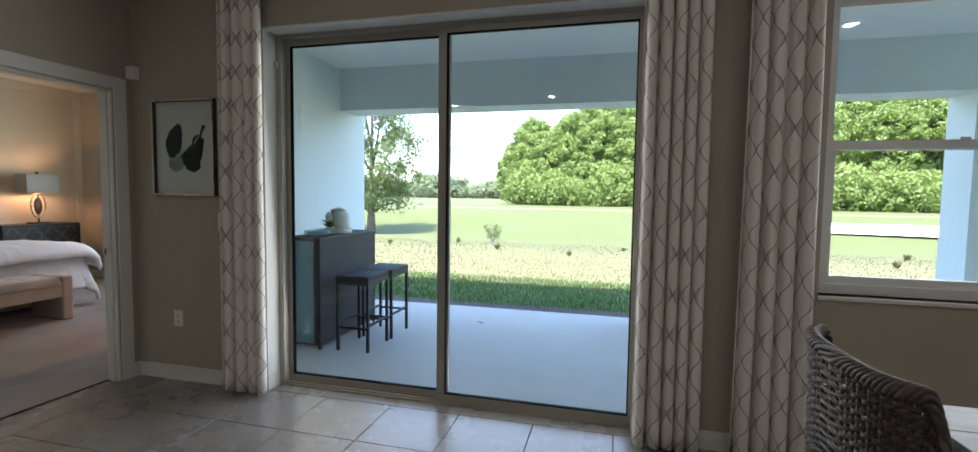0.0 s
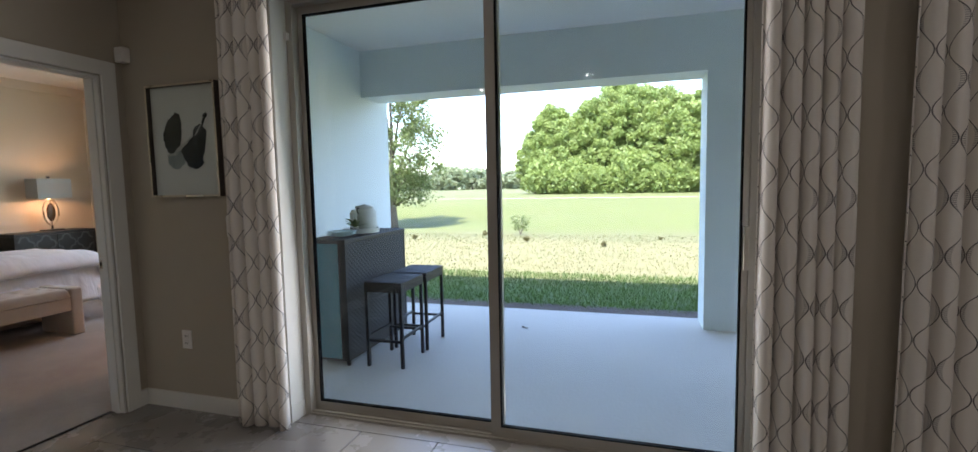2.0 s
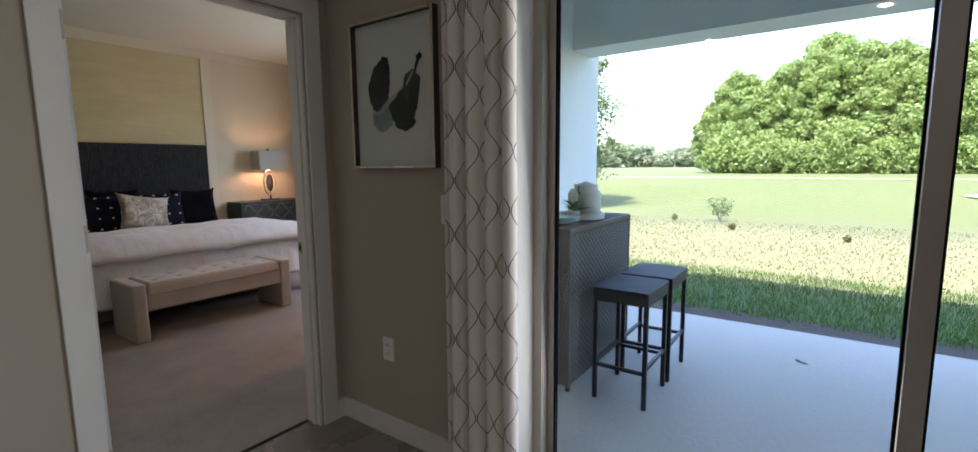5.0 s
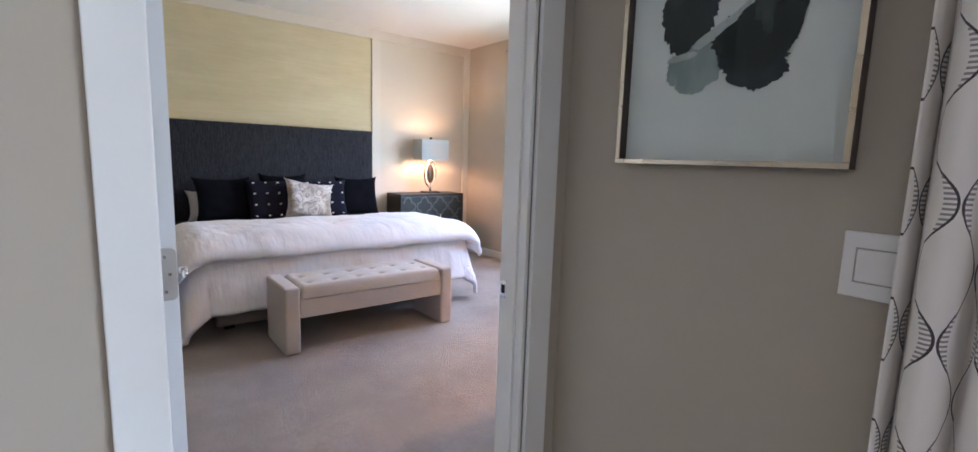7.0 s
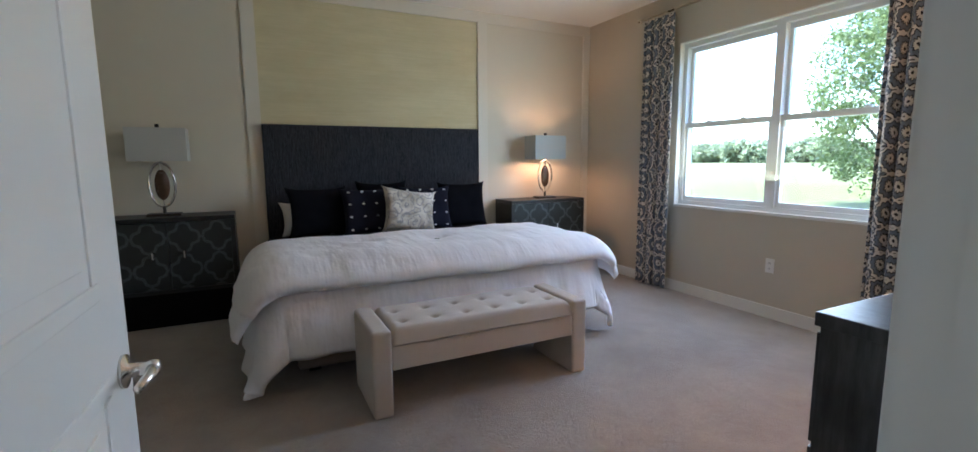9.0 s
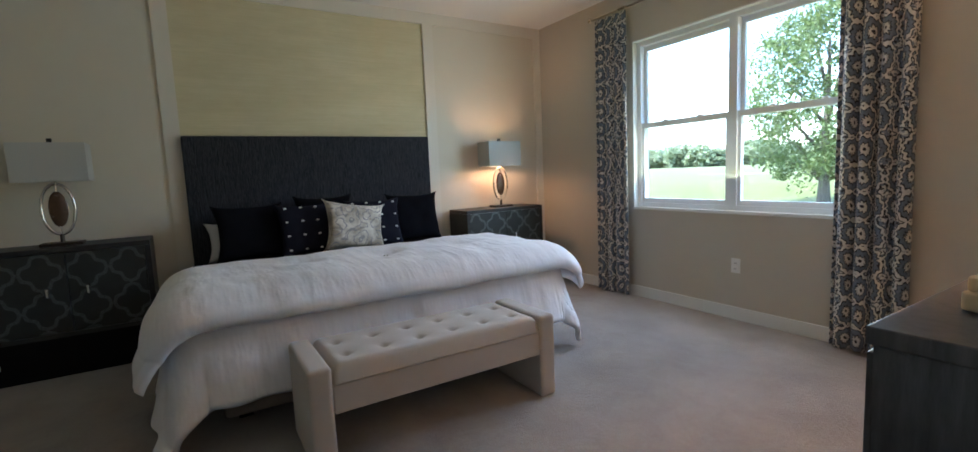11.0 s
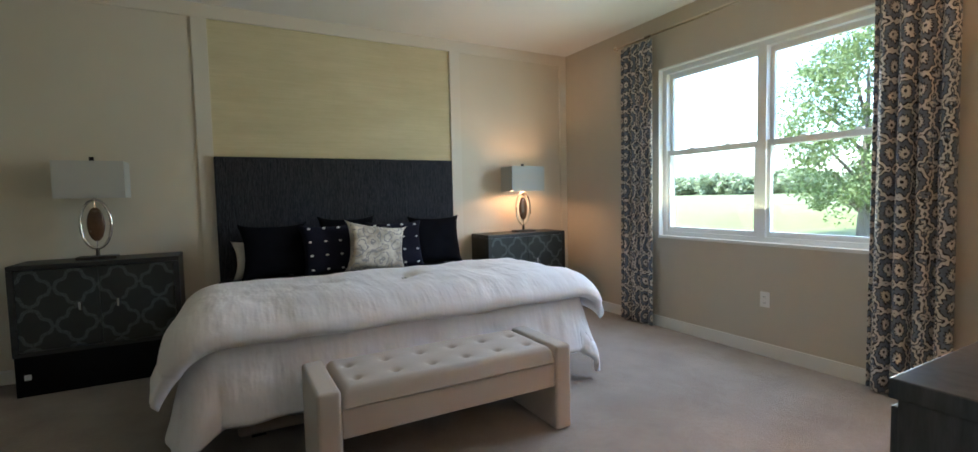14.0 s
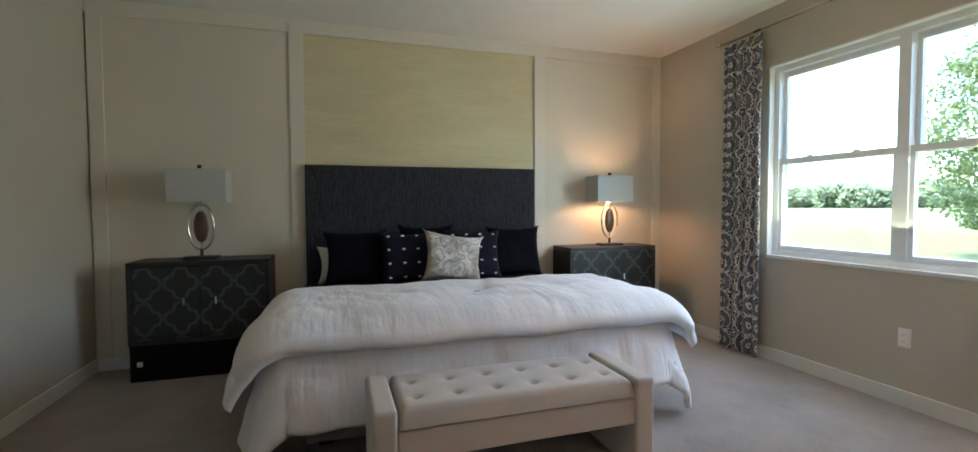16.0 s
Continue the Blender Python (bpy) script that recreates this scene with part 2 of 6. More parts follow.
def damask_curtain_material():
    n = Nodes("cream and black medallion curtain cloth")
    u, v, w = n.xyz(n.coords("UV"))
    o = n.coords()
    wob = n.noise(n.coords("UV"), 26, 3, 0.6)
    # a medallion at the heart of each cell: an eye, a dark ring, a blue field and a scalloped edge
    bend = n.math("MULTIPLY_ADD", n.noise(n.coords("UV"), 9, 2, 0.5), 0.06, -0.03)
    p = n.math("SUBTRACT", n.math("PINGPONG", n.math("ADD", n.math("ADD", u, bend), 0.07), 0.14), 0.07)
    q = n.math("SUBTRACT", n.math("PINGPONG", n.math("SUBTRACT", v, bend), 0.17), 0.085)
    r = n.math("SQRT", n.math("ADD", n.math("POWER", n.math("MULTIPLY", n.math("ABSOLUTE", p), 1.35), 2.0), n.math("POWER", n.math("ABSOLUTE", q), 2.0)))
    ang = n.math("ARCTAN2", q, p)
    rr = n.math("ADD", n.math("MULTIPLY_ADD", n.math("SINE", n.math("MULTIPLY", ang, 12.0)), 0.006, r), n.math("MULTIPLY_ADD", wob, 0.030, -0.015))

    def band(x, lo, hi):
        return n.math("MULTIPLY", n.math("GREATER_THAN", x, lo), n.math("LESS_THAN", x, hi))

    cream = n.mix(n.noise(o, 6, 3), (0.56, 0.52, 0.46), (0.70, 0.66, 0.60))
    blue = n.mix(wob, (0.06, 0.075, 0.105), (0.21, 0.245, 0.30))
    black = (0.020, 0.019, 0.024)
    col = n.mix(n.ramp(wob, [(0.46, (0, 0, 0)), (0.54, (1, 1, 1))]), cream, blue)
    fleck = n.math("GREATER_THAN", n.noise(n.coords("UV"), 60, 2, 0.5), 0.55)
    col = n.mix(fleck, col, black)
    col = n.mix(band(rr, 0.070, 0.098), col, black)
    col = n.mix(band(rr, 0.074, 0.091), col, cream)
    col = n.mix(band(rr, -1.0, 0.070), col, black)
    col = n.mix(band(rr, 0.040, 0.066), col, blue)
    col = n.mix(band(rr, -1.0, 0.030), col, cream)
    col = n.mix(n.math("LESS_THAN", r, 0.010), col, black)
    n.bump(n.noise(o, 250, 2), 0.25, 0.001)
    return n.done(col, 0.85, Sheen_Weight=0.15)


def lattice_door_material():
    n = Nodes("dark leather door with silver quatrefoil lattice")
    v = n.coords()
    x, y, z = n.xyz(v)
    tri_y = n.math("MULTIPLY", n.math("PINGPONG", n.math("ADD", y, 10.0), 0.1175), 1 / 0.1175)
    tri_z = n.math("MULTIPLY", n.math("PINGPONG", n.math("ADD", z, 10.0), 0.1275), 1 / 0.1275)
    s = n.math("ADD", tri_y, tri_z)
    lobe = n.math("MULTIPLY", n.math("COSINE", n.math("MULTIPLY", n.math("SUBTRACT", tri_y, tri_z), 2.0 * math.pi)), 0.09)
    d = n.math("ABSOLUTE", n.math("SUBTRACT", n.math("ADD", s, lobe), 1.0))
    grain = n.noise(v, 120, 4, 0.7)
    mask = n.math("MULTIPLY", n.math("LESS_THAN", d, 0.135), n.ramp(grain, [(0.35, (0.1, 0.1, 0.1)), (0.6, (1, 1, 1))]))
    col = n.mix(n.noise(v, 9, 4), (0.013, 0.015, 0.014), (0.032, 0.036, 0.034))
    col = n.mix(n.math("MULTIPLY", mask, 0.36), col, (0.24, 0.27, 0.26))
    n.bump(grain, 0.3, 0.002)
    return n.done(col, 0.42, Metallic=0.15)


def headboard_material():
    n = Nodes("charcoal woven headboard cloth")
    v = n.coords()
    a = n.noise(n.scaled(v, (1, 60, 2.5)), 3, 4, 0.7)
    f = n.noise(n.scaled(v, (1, 110, 26)), 1, 3, 0.6)
    col = n.mix(n.ramp(a, [(0.35, (0, 0, 0)), (0.75, (1, 1, 1))]), (0.007, 0.008, 0.011), (0.055, 0.058, 0.070))
    col = n.mix(n.ramp(f, [(0.45, (0, 0, 0)), (0.7, (0.45, 0.45, 0.45))]), col, (0.075, 0.077, 0.086))
    n.bump(n.math("ADD", a, f), 0.6, 0.004)
    return n.done(col, 0.85, Sheen_Weight=0.08, Specular_IOR_Level=0.15)


def grasscloth_material():
    n = Nodes("straw grasscloth wallpaper")
    v = n.coords()
    a = n.noise(n.scaled(v, (1, 1.2, 55)), 2.0, 5, 0.7)
    b = n.noise(n.scaled(v, (1, 1, 3.5)), 1.6, 5, 0.65)
    col = n.mix(a, (0.54, 0.47, 0.28), (0.76, 0.68, 0.455))
    col = n.mix(n.ramp(b, [(0.35, (0, 0, 0)), (0.7, (0.6, 0.6, 0.6))]), col, (0.52, 0.45, 0.26))
    n.bump(a, 0.35, 0.002)
    return n.done(col, 0.8)


def quilt_material():
    n = Nodes("white quilted cotton")
    v = n.coords()
    a = n.noise(n.scaled(v, (2.0, 8, 2.0)), 1.8, 2, 0.5)
    w = n.noise(v, 7, 3, 0.5)
    f = n.noise(v, 60, 3, 0.6)
    col = n.mix(w, (0.76, 0.75, 0.775), (0.83, 0.82, 0.845))
    n.bump(n.math("ADD", n.math("MULTIPLY_ADD", a, 0.60, n.math("MULTIPLY", w, 0.6)), n.math("MULTIPLY", f, 0.03)), 0.55, 0.03)
    return n.done(col, 0.9, Sheen_Weight=0.25)


def shade_material(name, c, glow=None, power=0.0):
    n = Nodes(name)
    v = n.coords()
    f = n.noise(n.scaled(v, (200, 200, 60)), 1, 2)
    col = n.mix(f, tint(c, 0.93), c)
    m = n.done(col, 0.8)
    t = n.t
    tr, mixer = t.nodes.new("ShaderNodeBsdfTranslucent"), t.nodes.new("ShaderNodeMixShader")
    n.put(tr.inputs[0], glow or c)
    mixer.inputs[0].default_value = power
    n.link(n.b.outputs[0], mixer.inputs[1])
    n.link(tr.outputs[0], mixer.inputs[2])
    n.link(mixer.outputs[0], t.nodes["Material Output"].inputs[0])
    return m


def floral_material():
    n = Nodes("ivory cushion with taupe blossom print")
    v = n.coords()
    w = n.noise(v, 7, 3, 0.6)
    vo = n.voronoi(v, 9)
    s = n.math("SINE", n.math("MULTIPLY", n.math("ADD", vo, w), 22.0))
    col = n.mix(n.ramp(w, [(0.42, (0, 0, 0)), (0.62, (1, 1, 1))]), (0.74, 0.70, 0.62), (0.38, 0.33, 0.26))
    col = n.mix(n.math("MULTIPLY", n.math("GREATER_THAN", s, 0.72), 0.7), col, (0.20, 0.20, 0.23))
    n.bump(n.noise(v, 150, 2), 0.3, 0.002)
    return n.done(col, 0.85, Sheen_Weight=0.3)


def wash_material(name, dark, light, edge):
    """Ink wash that thins out to bare paper in places."""
    n = Nodes(name)
    v = n.coords()
    a, b = n.noise(v, 11, 6, 0.7), n.noise(n.scaled(v, (14, 1, 5)), 5, 6, 0.75)
    col = n.mix(n.ramp(a, [(0.35, (0, 0, 0)), (0.68, (1, 1, 1))]), dark, light)
    col = n.mix(n.ramp(b, [(0.55, (0, 0, 0)), (0.66, (0.35, 0.35, 0.35)), (0.76, (1, 1, 1))]), col, edge)
    return n.done(col, 0.6)


CARPET, TILE, CONCRETE, LAWN = carpet_material(), tile_material(), concrete_material(), grass_ground_material()
GROUT = plain("dark grout", (0.10, 0.09, 0.085), 0.9, scale=4)
TRELLIS, DAMASK = trellis_curtain_material(), damask_curtain_material()
LATTICE, HEADCLOTH, GRASSCLOTH, QUILT = lattice_door_material(), headboard_material(), grasscloth_material(), quilt_material()
DARKWOOD = dark_wood_material("dark cerused wood", (0.006, 0.006, 0.006), (0.030, 0.030, 0.029))
GREYWOOD = dark_wood_material("charcoal weathered dresser wood", (0.013, 0.013, 0.014), (0.085, 0.082, 0.082), (14, 14, 1.5), 0.30)
BLACKWOOD = plain("black stained wood", (0.004, 0.004, 0.0045), 0.5, vary=0.2, Specular_IOR_Level=0.12, scale=8)
LINEN = plain("oatmeal linen upholstery", (0.50, 0.44, 0.38), 0.9, vary=0.07, scale=8, fine=260, bump=0.4, dist=0.002, Sheen_Weight=0.3)
VELVET = plain("black navy velvet", (0.004, 0.0045, 0.008), 0.9, vary=0.3, Specular_IOR_Level=0.12, scale=12, fine=150)
NAVY = plain("navy woven cotton", (0.014, 0.015, 0.027), 0.9, vary=0.2, Specular_IOR_Level=0.12, scale=20, fine=220, bump=0.4)
POMPOM = plain("white tufted cotton", (0.72, 0.71, 0.69), 0.9, vary=0.05)
SHEET = plain("dark bed sheet", (0.012, 0.012, 0.018), 0.9, vary=0.2, Specular_IOR_Level=0.12)
SHAM = plain("white cotton sham", (0.72, 0.71, 0.69), 0.9, vary=0.04, scale=10)
SKIRT = plain("tan bed base cloth", (0.32, 0.27, 0.22), 0.9, vary=0.08, fine=220, bump=0.3)
FLORAL = floral_material()
INK = wash_material("black green ink wash", (0.003, 0.004, 0.0035), (0.013, 0.017, 0.014), (0.06, 0.065, 0.055))
INKBLUE = wash_material("slate blue ink wash", (0.005, 0.007, 0.011), (0.022, 0.029, 0.043), (0.09, 0.10, 0.12))
INKGREY = wash_material("mid grey ink wash", (0.014, 0.017, 0.016), (0.055, 0.06, 0.058), (0.15, 0.15, 0.145))
DRYBRUSH = wash_material("dry white brush stroke", (0.35, 0.35, 0.33), (0.62, 0.60, 0.57), (0.10, 0.11, 0.10))
INKSAGE = wash_material("pale sage ink wash", (0.21, 0.245, 0.235), (0.34, 0.37, 0.36), (0.5, 0.5, 0.48))
WICKER_DARK = wicker_material("dark brown resin wicker", (0.007, 0.006, 0.007), (0.016, 0.014, 0.015))
WICKER_CHAIR = wicker_material("brown grey rattan", (0.010, 0.007, 0.006), (0.105, 0.085, 0.072))
TEAL = plain("teal reflection tint", (0.05, 0.21, 0.25), 0.5, vary=0.2, scale=4)
BARPANEL = plain("dark resin end panel", (0.008, 0.007, 0.008), 0.4, vary=0.2)
BLACKMETAL = plain("black powder coated metal", (0.005, 0.005, 0.006), 0.45, 0.1, vary=0.1)
SHADE_OFF = shade_material("pale linen lamp shade", (0.58, 0.58, 0.55), None, 0.12)
SHADE_LIT = shade_material("grey linen lamp shade", (0.46, 0.53, 0.53), (0.42, 0.35, 0.28), 0.12)
SHADE_WARM = shade_material("white drum lamp shade", (0.80, 0.72, 0.62), (0.92, 0.62, 0.40), 0.22)
AGATE = plain("brown agate stone", (0.10, 0.055, 0.03), 0.25, vary=0.5, scale=25)
LAMPBASE = plain("dark bronze lamp base", (0.05, 0.04, 0.032), 0.35, 0.6)
PORCELAIN = plain("glossy white porcelain", (0.80, 0.80, 0.79), 0.15, vary=0.02, bump=0.0)
STONEWARE = plain("speckled grey stoneware", (0.66, 0.67, 0.62), 0.6, vary=0.15, scale=30, fine=200)
TRAYBLUE = plain("pale aqua glazed ware", (0.42, 0.60, 0.64), 0.3, vary=0.1)
PAPER = plain("kraft paper book wrap", (0.70, 0.56, 0.36), 0.85, vary=0.12, scale=15)
TWINE = plain("dark twine", (0.10, 0.07, 0.05), 0.9)
HERB = plain("fresh green herb leaf", (0.10, 0.20, 0.05), 0.5, vary=0.35, scale=30)
DARKFRAME = plain("dark brown picture frame side", (0.05, 0.038, 0.03), 0.5, vary=0.15)
SUCCULENT = plain("dark green succulent leaf", (0.035, 0.075, 0.03), 0.45, vary=0.4, scale=30)
PETAL = plain("ivory dried petal", (0.72, 0.66, 0.55), 0.7, vary=0.12, scale=20)
BARK = dark_wood_material("grey brown bark", (0.06, 0.048, 0.038), (0.20, 0.165, 0.13), (12, 12, 1.5), 0.9)
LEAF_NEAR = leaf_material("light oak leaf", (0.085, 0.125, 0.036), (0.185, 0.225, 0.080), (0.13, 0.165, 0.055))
# leaf colours of the far trees are paled to stand in for haze
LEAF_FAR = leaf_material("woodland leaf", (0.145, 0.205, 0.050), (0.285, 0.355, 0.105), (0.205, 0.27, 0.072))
LEAF_HAZE = leaf_material("haze-paled distant leaf", (0.21, 0.25, 0.145), (0.30, 0.34, 0.20), (0.25, 0.29, 0.17))
BLADE = leaf_material("grass blade", (0.045, 0.10, 0.018), (0.13, 0.22, 0.045), (0.08, 0.15, 0.03))
STRAWBLADE = leaf_material("dry grass blade", (0.135, 0.125, 0.048), (0.23, 0.20, 0.095), (0.15, 0.145, 0.052))
MULCH = plain("brown mulch", (0.10, 0.075, 0.06), 0.95, vary=0.5, scale=12, fine=60, bump=0.8, dist=0.02)
SAND = plain("white bunker sand", (0.66, 0.62, 0.54), 0.95, vary=0.08, scale=0.6)
PATHM = plain("pale cart path", (0.40, 0.38, 0.30), 0.9, vary=0.08, scale=0.5)
SHINGLE = plain("grey roof shingle", (0.14, 0.13, 0.125), 0.9, vary=0.2, scale=3)
MATBOARD = plain("white mat paper", (0.76, 0.72, 0.69), 0.8, vary=0.03)
TABLEWOOD = dark_wood_material("whitewashed table planks", (0.34, 0.35, 0.36), (0.55, 0.57, 0.58), (1.2, 16, 16), 0.3)
LENS = Nodes("lit lamp lens").done((0.9, 0.88, 0.8), 0.5, Emission_Color=(1.0, 0.86, 0.66, 1), Emission_Strength=12.0)


# ---- building helpers ----
def finish(name, bm, material, smooth=False):
    me = bpy.data.meshes.new(name)
    bmesh.ops.recalc_face_normals(bm, faces=bm.faces)
    bm.to_mesh(me)
    bm.free()
    me.materials.append(material)
    if smooth:
        me.shade_smooth()
    return me


def part(name, bm, material, parent=None, label="", smooth=False):
    """Links a bmesh as one mesh object, under a thing or a part if one is given."""
    ob = new(name, finish(name, bm, material, smooth))
    ob.parent = parent
    if label:
        ob["label"] = label
    return ob


def empty(name, x, y, z, turn=0, label="", category="", group="", kind=""):
    ob = new(name)
    ob.matrix_world = pose(x, y, z, 0, 0, turn)
    return tagged(ob, label, category, group, kind)


def box(bm, x0, x1, y0, y1, z0, z1, bevel=0.0, segments=2):
    g = bmesh.ops.create_cube(bm, size=1)
    bmesh.ops.scale(bm, verts=g["verts"], vec=(x1 - x0, y1 - y0, z1 - z0))
    bmesh.ops.translate(bm, verts=g["verts"], vec=((x0 + x1) / 2, (y0 + y1) / 2, (z0 + z1) / 2))
    if bevel:
        edges = list({e for v in g["verts"] for e in v.link_edges})
        bmesh.ops.bevel(bm, geom=edges, offset=bevel, segments=segments, affect="EDGES", profile=0.6)
    return bm


def boxed(*args, **kw):
    return box(bmesh.new(), *args, **kw)


def lathe(bm, profile, cx=0, cy=0, n=32, close=True):
    """Turns a profile of (radius, height) about the upright through cx, cy."""
    rings = [[bm.verts.new((cx + r * math.cos(2 * math.pi * k / n), cy + r * math.sin(2 * math.pi * k / n), z)) for k in range(n)] for r, z in profile]
    for a, b in zip(rings, rings[1:]):
        for k in range(n):
            bm.faces.new((a[k], a[(k + 1) % n], b[(k + 1) % n], b[k]))
    if close:
        bm.faces.new(rings[0][::-1])
        bm.faces.new(rings[-1])
    return bm


def tube(bm, points, r, n=8, closed=False):
    """A round tube along a line of points."""
    pts = [Vector(p) for p in points]
    rings, last = [], None
    for i, p in enumerate(pts):
        a, b = pts[i - 1] if i or closed else p, pts[(i + 1) % len(pts)] if i + 1 < len(pts) or closed else p
        d = (b - a).normalized()
        side = d.cross(Vector((0, 0, 1)) if abs(d.z) < 0.95 else Vector((1, 0, 0))).normalized()
        if last is not None and side.dot(last) < 0:
            side = -side
        last = side
        up = side.cross(d)
        rr = r[i] if isinstance(r, (list, tuple)) else r
        rings.append([bm.verts.new(p + rr * (math.cos(2 * math.pi * k / n) * side + math.sin(2 * math.pi * k / n) * up)) for k in range(n)])
    pairs = list(zip(rings, rings[1:])) + ([(rings[-1], rings[0])] if closed else [])
    for a, b in pairs:
        for k in range(n):
            bm.faces.new((a[k], a[(k + 1) % n], b[(k + 1) % n], b[k]))
    if not closed:
        bm.faces.new(rings[0])
        bm.faces.new(rings[-1])
    return bm


def wall(name, boxes, material):
    bm = bmesh.new()
    for b in boxes:
        box(bm, *b)
    return tagged(part(name, bm, material), kind="structure")


# ---- structure ----
CEIL_Z, BCEIL_Z = 2.87, 2.845
WX, WY, LY = -8.28, 5.80, 0.66          # headboard wall, bedroom window wall, bedroom near wall
PX0, PX1 = -3.70, -3.59                 # partition between bedroom and living room
BY0, BY1 = 2.81, 3.03                   # living room's back wall
LX1, LY0 = 4.2, -4.5                    # far sides of the living room
DO0, DO1, DOH = 1.785, 2.668, 2.034       # bedroom doorway
SL0, SL1, SLH = -2.50, -0.06, 2.42      # sliding door opening
WI0, WI1, WIB, WIT = 0.76, 2.75, 0.87, 2.42  # living room window
BW0, BW1, BWB, BWT = -6.895, -5.005, 0.845, 2.375  # bedroom window
GZ = -0.10                              # outdoor ground

wall("wall_partition", [(PX0, PX1, LY0, DO0 - 0.07, 0, CEIL_Z), (PX0 + 0.068, PX1, DO0 - 0.07, DO0 - 0.034, 0, DOH + 0.004), (PX0, PX1, DO0 - 0.07, DO0, DOH + 0.004, CEIL_Z), (PX0, PX1, DO1, BY1, 0, CEIL_Z), (PX0, PX1, DO0, DO1, DOH, CEIL_Z)], WALL)
wall("wall_back", [(PX1, SL0, BY0, BY1, -0.1, CEIL_Z), (SL0, SL1, BY0, BY1, SLH, CEIL_Z), (SL1, WI0, BY0, BY1, -0.1, CEIL_Z),
                   (WI0, WI1, BY0, BY1, -0.1, WIB), (WI0, WI1, BY0, BY1, WIT, CEIL_Z), (WI1, LX1, BY0, BY1, -0.1, CEIL_Z)], WALL)
wall("wall_right", [(LX1, LX1 + 0.15, LY0, BY1, 0, CEIL_Z)], WALL)
wall("wall_behind", [(PX0, LX1, LY0 - 0.15, LY0, 0, CEIL_Z)], WALL)
wall("wall_patio_side", [(PX0 + 0.05, -3.53, BY1, 6.02, -0.1, CEIL_Z)], STUCCO)
wall("wall_bedroom_east", [(PX0, PX0 + 0.05, BY1, WY, 0, BCEIL_Z)], BWALL)
wall("wall_bedroom_window", [(WX, BW0, WY, 6.0, 0, BCEIL_Z), (BW1, PX0 + 0.05, WY, 6.0, 0, BCEIL_Z), (BW0, BW1, WY, 6.0, 0, BWB), (BW0, BW1, WY, 6.0, BWT, BCEIL_Z)], BWALL)
wall("wall_bedroom_outer", [(WX, BW0, 6.0, 6.02, -0.1, 2.9), (BW1, PX0 + 0.05, 6.0, 6.02, -0.1, 2.9), (BW0, BW1, 6.0, 6.02, -0.1, BWB), (BW0, BW1, 6.0, 6.02, BWT, 2.9)], STUCCO)
wall("wall_headboard", [(WX - 0.15, WX, LY - 0.15, 6.02, -0.1, 2.9)], GRASSCLOTH)
wall("wall_bedroom_near", [(WX, PX0, LY - 0.15, LY, 0, BCEIL_Z)], BWALL)
wall("ceiling_living", [(PX0, LX1, LY0, BY1, CEIL_Z, CEIL_Z + 0.12)], CEIL)
wall("ceiling_bedroom", [(WX, PX0 + 0.05, LY - 0.15, 6.0, BCEIL_Z, BCEIL_Z + 0.12)], CEIL)
wall("ceiling_patio", [(-3.53, 6.6, BY1, 6.3, CEIL_Z, CEIL_Z + 0.1)], CEIL)
wall("roof", [(WX - 0.6, 7.2, LY0 - 0.6, 6.42, CEIL_Z + 0.13, CEIL_Z + 0.3)], SHINGLE)
wall("fascia", [(WX - 0.6, 7.2, 6.30, 6.42, CEIL_Z - 0.02, CEIL_Z + 0.128)], TRIM)
wall("soffit", [(WX - 0.6, -3.53, 6.02, 6.30, CEIL_Z, CEIL_Z + 0.05)], TRIM)
wall("patio_beam", [(-3.53, 6.6, 5.43, 5.83, 2.365, CEIL_Z)], STUCCO)
wall("patio_column", [(0.045, 0.445, 5.43, 5.83, -0.06, 2.365)], STUCCO)
wall("patio_column", [(2.915, 3.315, 5.43, 5.83, -0.06, 2.365)], STUCCO)
# unseen end of the patio, left open so that more light comes in
wall("patio_end_beam", [(6.2, 6.6, BY1, 5.43, 2.365, CEIL_Z)], STUCCO)
wall("patio_column", [(6.2, 6.6, 5.43, 5.83, -0.06, 2.365)], STUCCO)
wall("patio_wall_stretch", [(LX1, 6.4, BY0, BY1, -0.1, CEIL_Z)], STUCCO)
wall("floor_base", [(PX0 + 0.005, LX1, LY0, BY1, -0.12, -0.012)], GROUT)


def carpet():
    bm = bmesh.new()
    nx, ny = 90, 100
    x0, x1, y0, y1 = WX, PX0 + 0.004, LY, WY
    grid = [[bm.verts.new((x0 + (x1 - x0) * i / nx, y0 + (y1 - y0) * j / ny, 0.003 * noise.noise((i * 0.9, j * 0.9, 0)))) for j in range(ny + 1)] for i in range(nx + 1)]
    for i in range(nx):
        for j in range(ny):
            bm.faces.new((grid[i][j], grid[i + 1][j], grid[i + 1][j + 1], grid[i][j + 1]))
    return tagged(part("floor_carpet", bm, CARPET, smooth=True), "beige cut pile carpet over the bedroom floor", "carpet", kind="structure")


carpet()
wall("slab_bedroom", [(WX, PX0 + 0.004, LY, WY, -0.12, -0.006)], GROUT)
wall("threshold", [(PX0 - 0.002, PX0 + 0.012, DO0 + 0.02, DO1 - 0.02, -0.01, 0.006)], BLACKMETAL)
wall("patio_slab", [(-3.53, 6.4, BY1, 5.835, -0.3, -0.05)], CONCRETE)


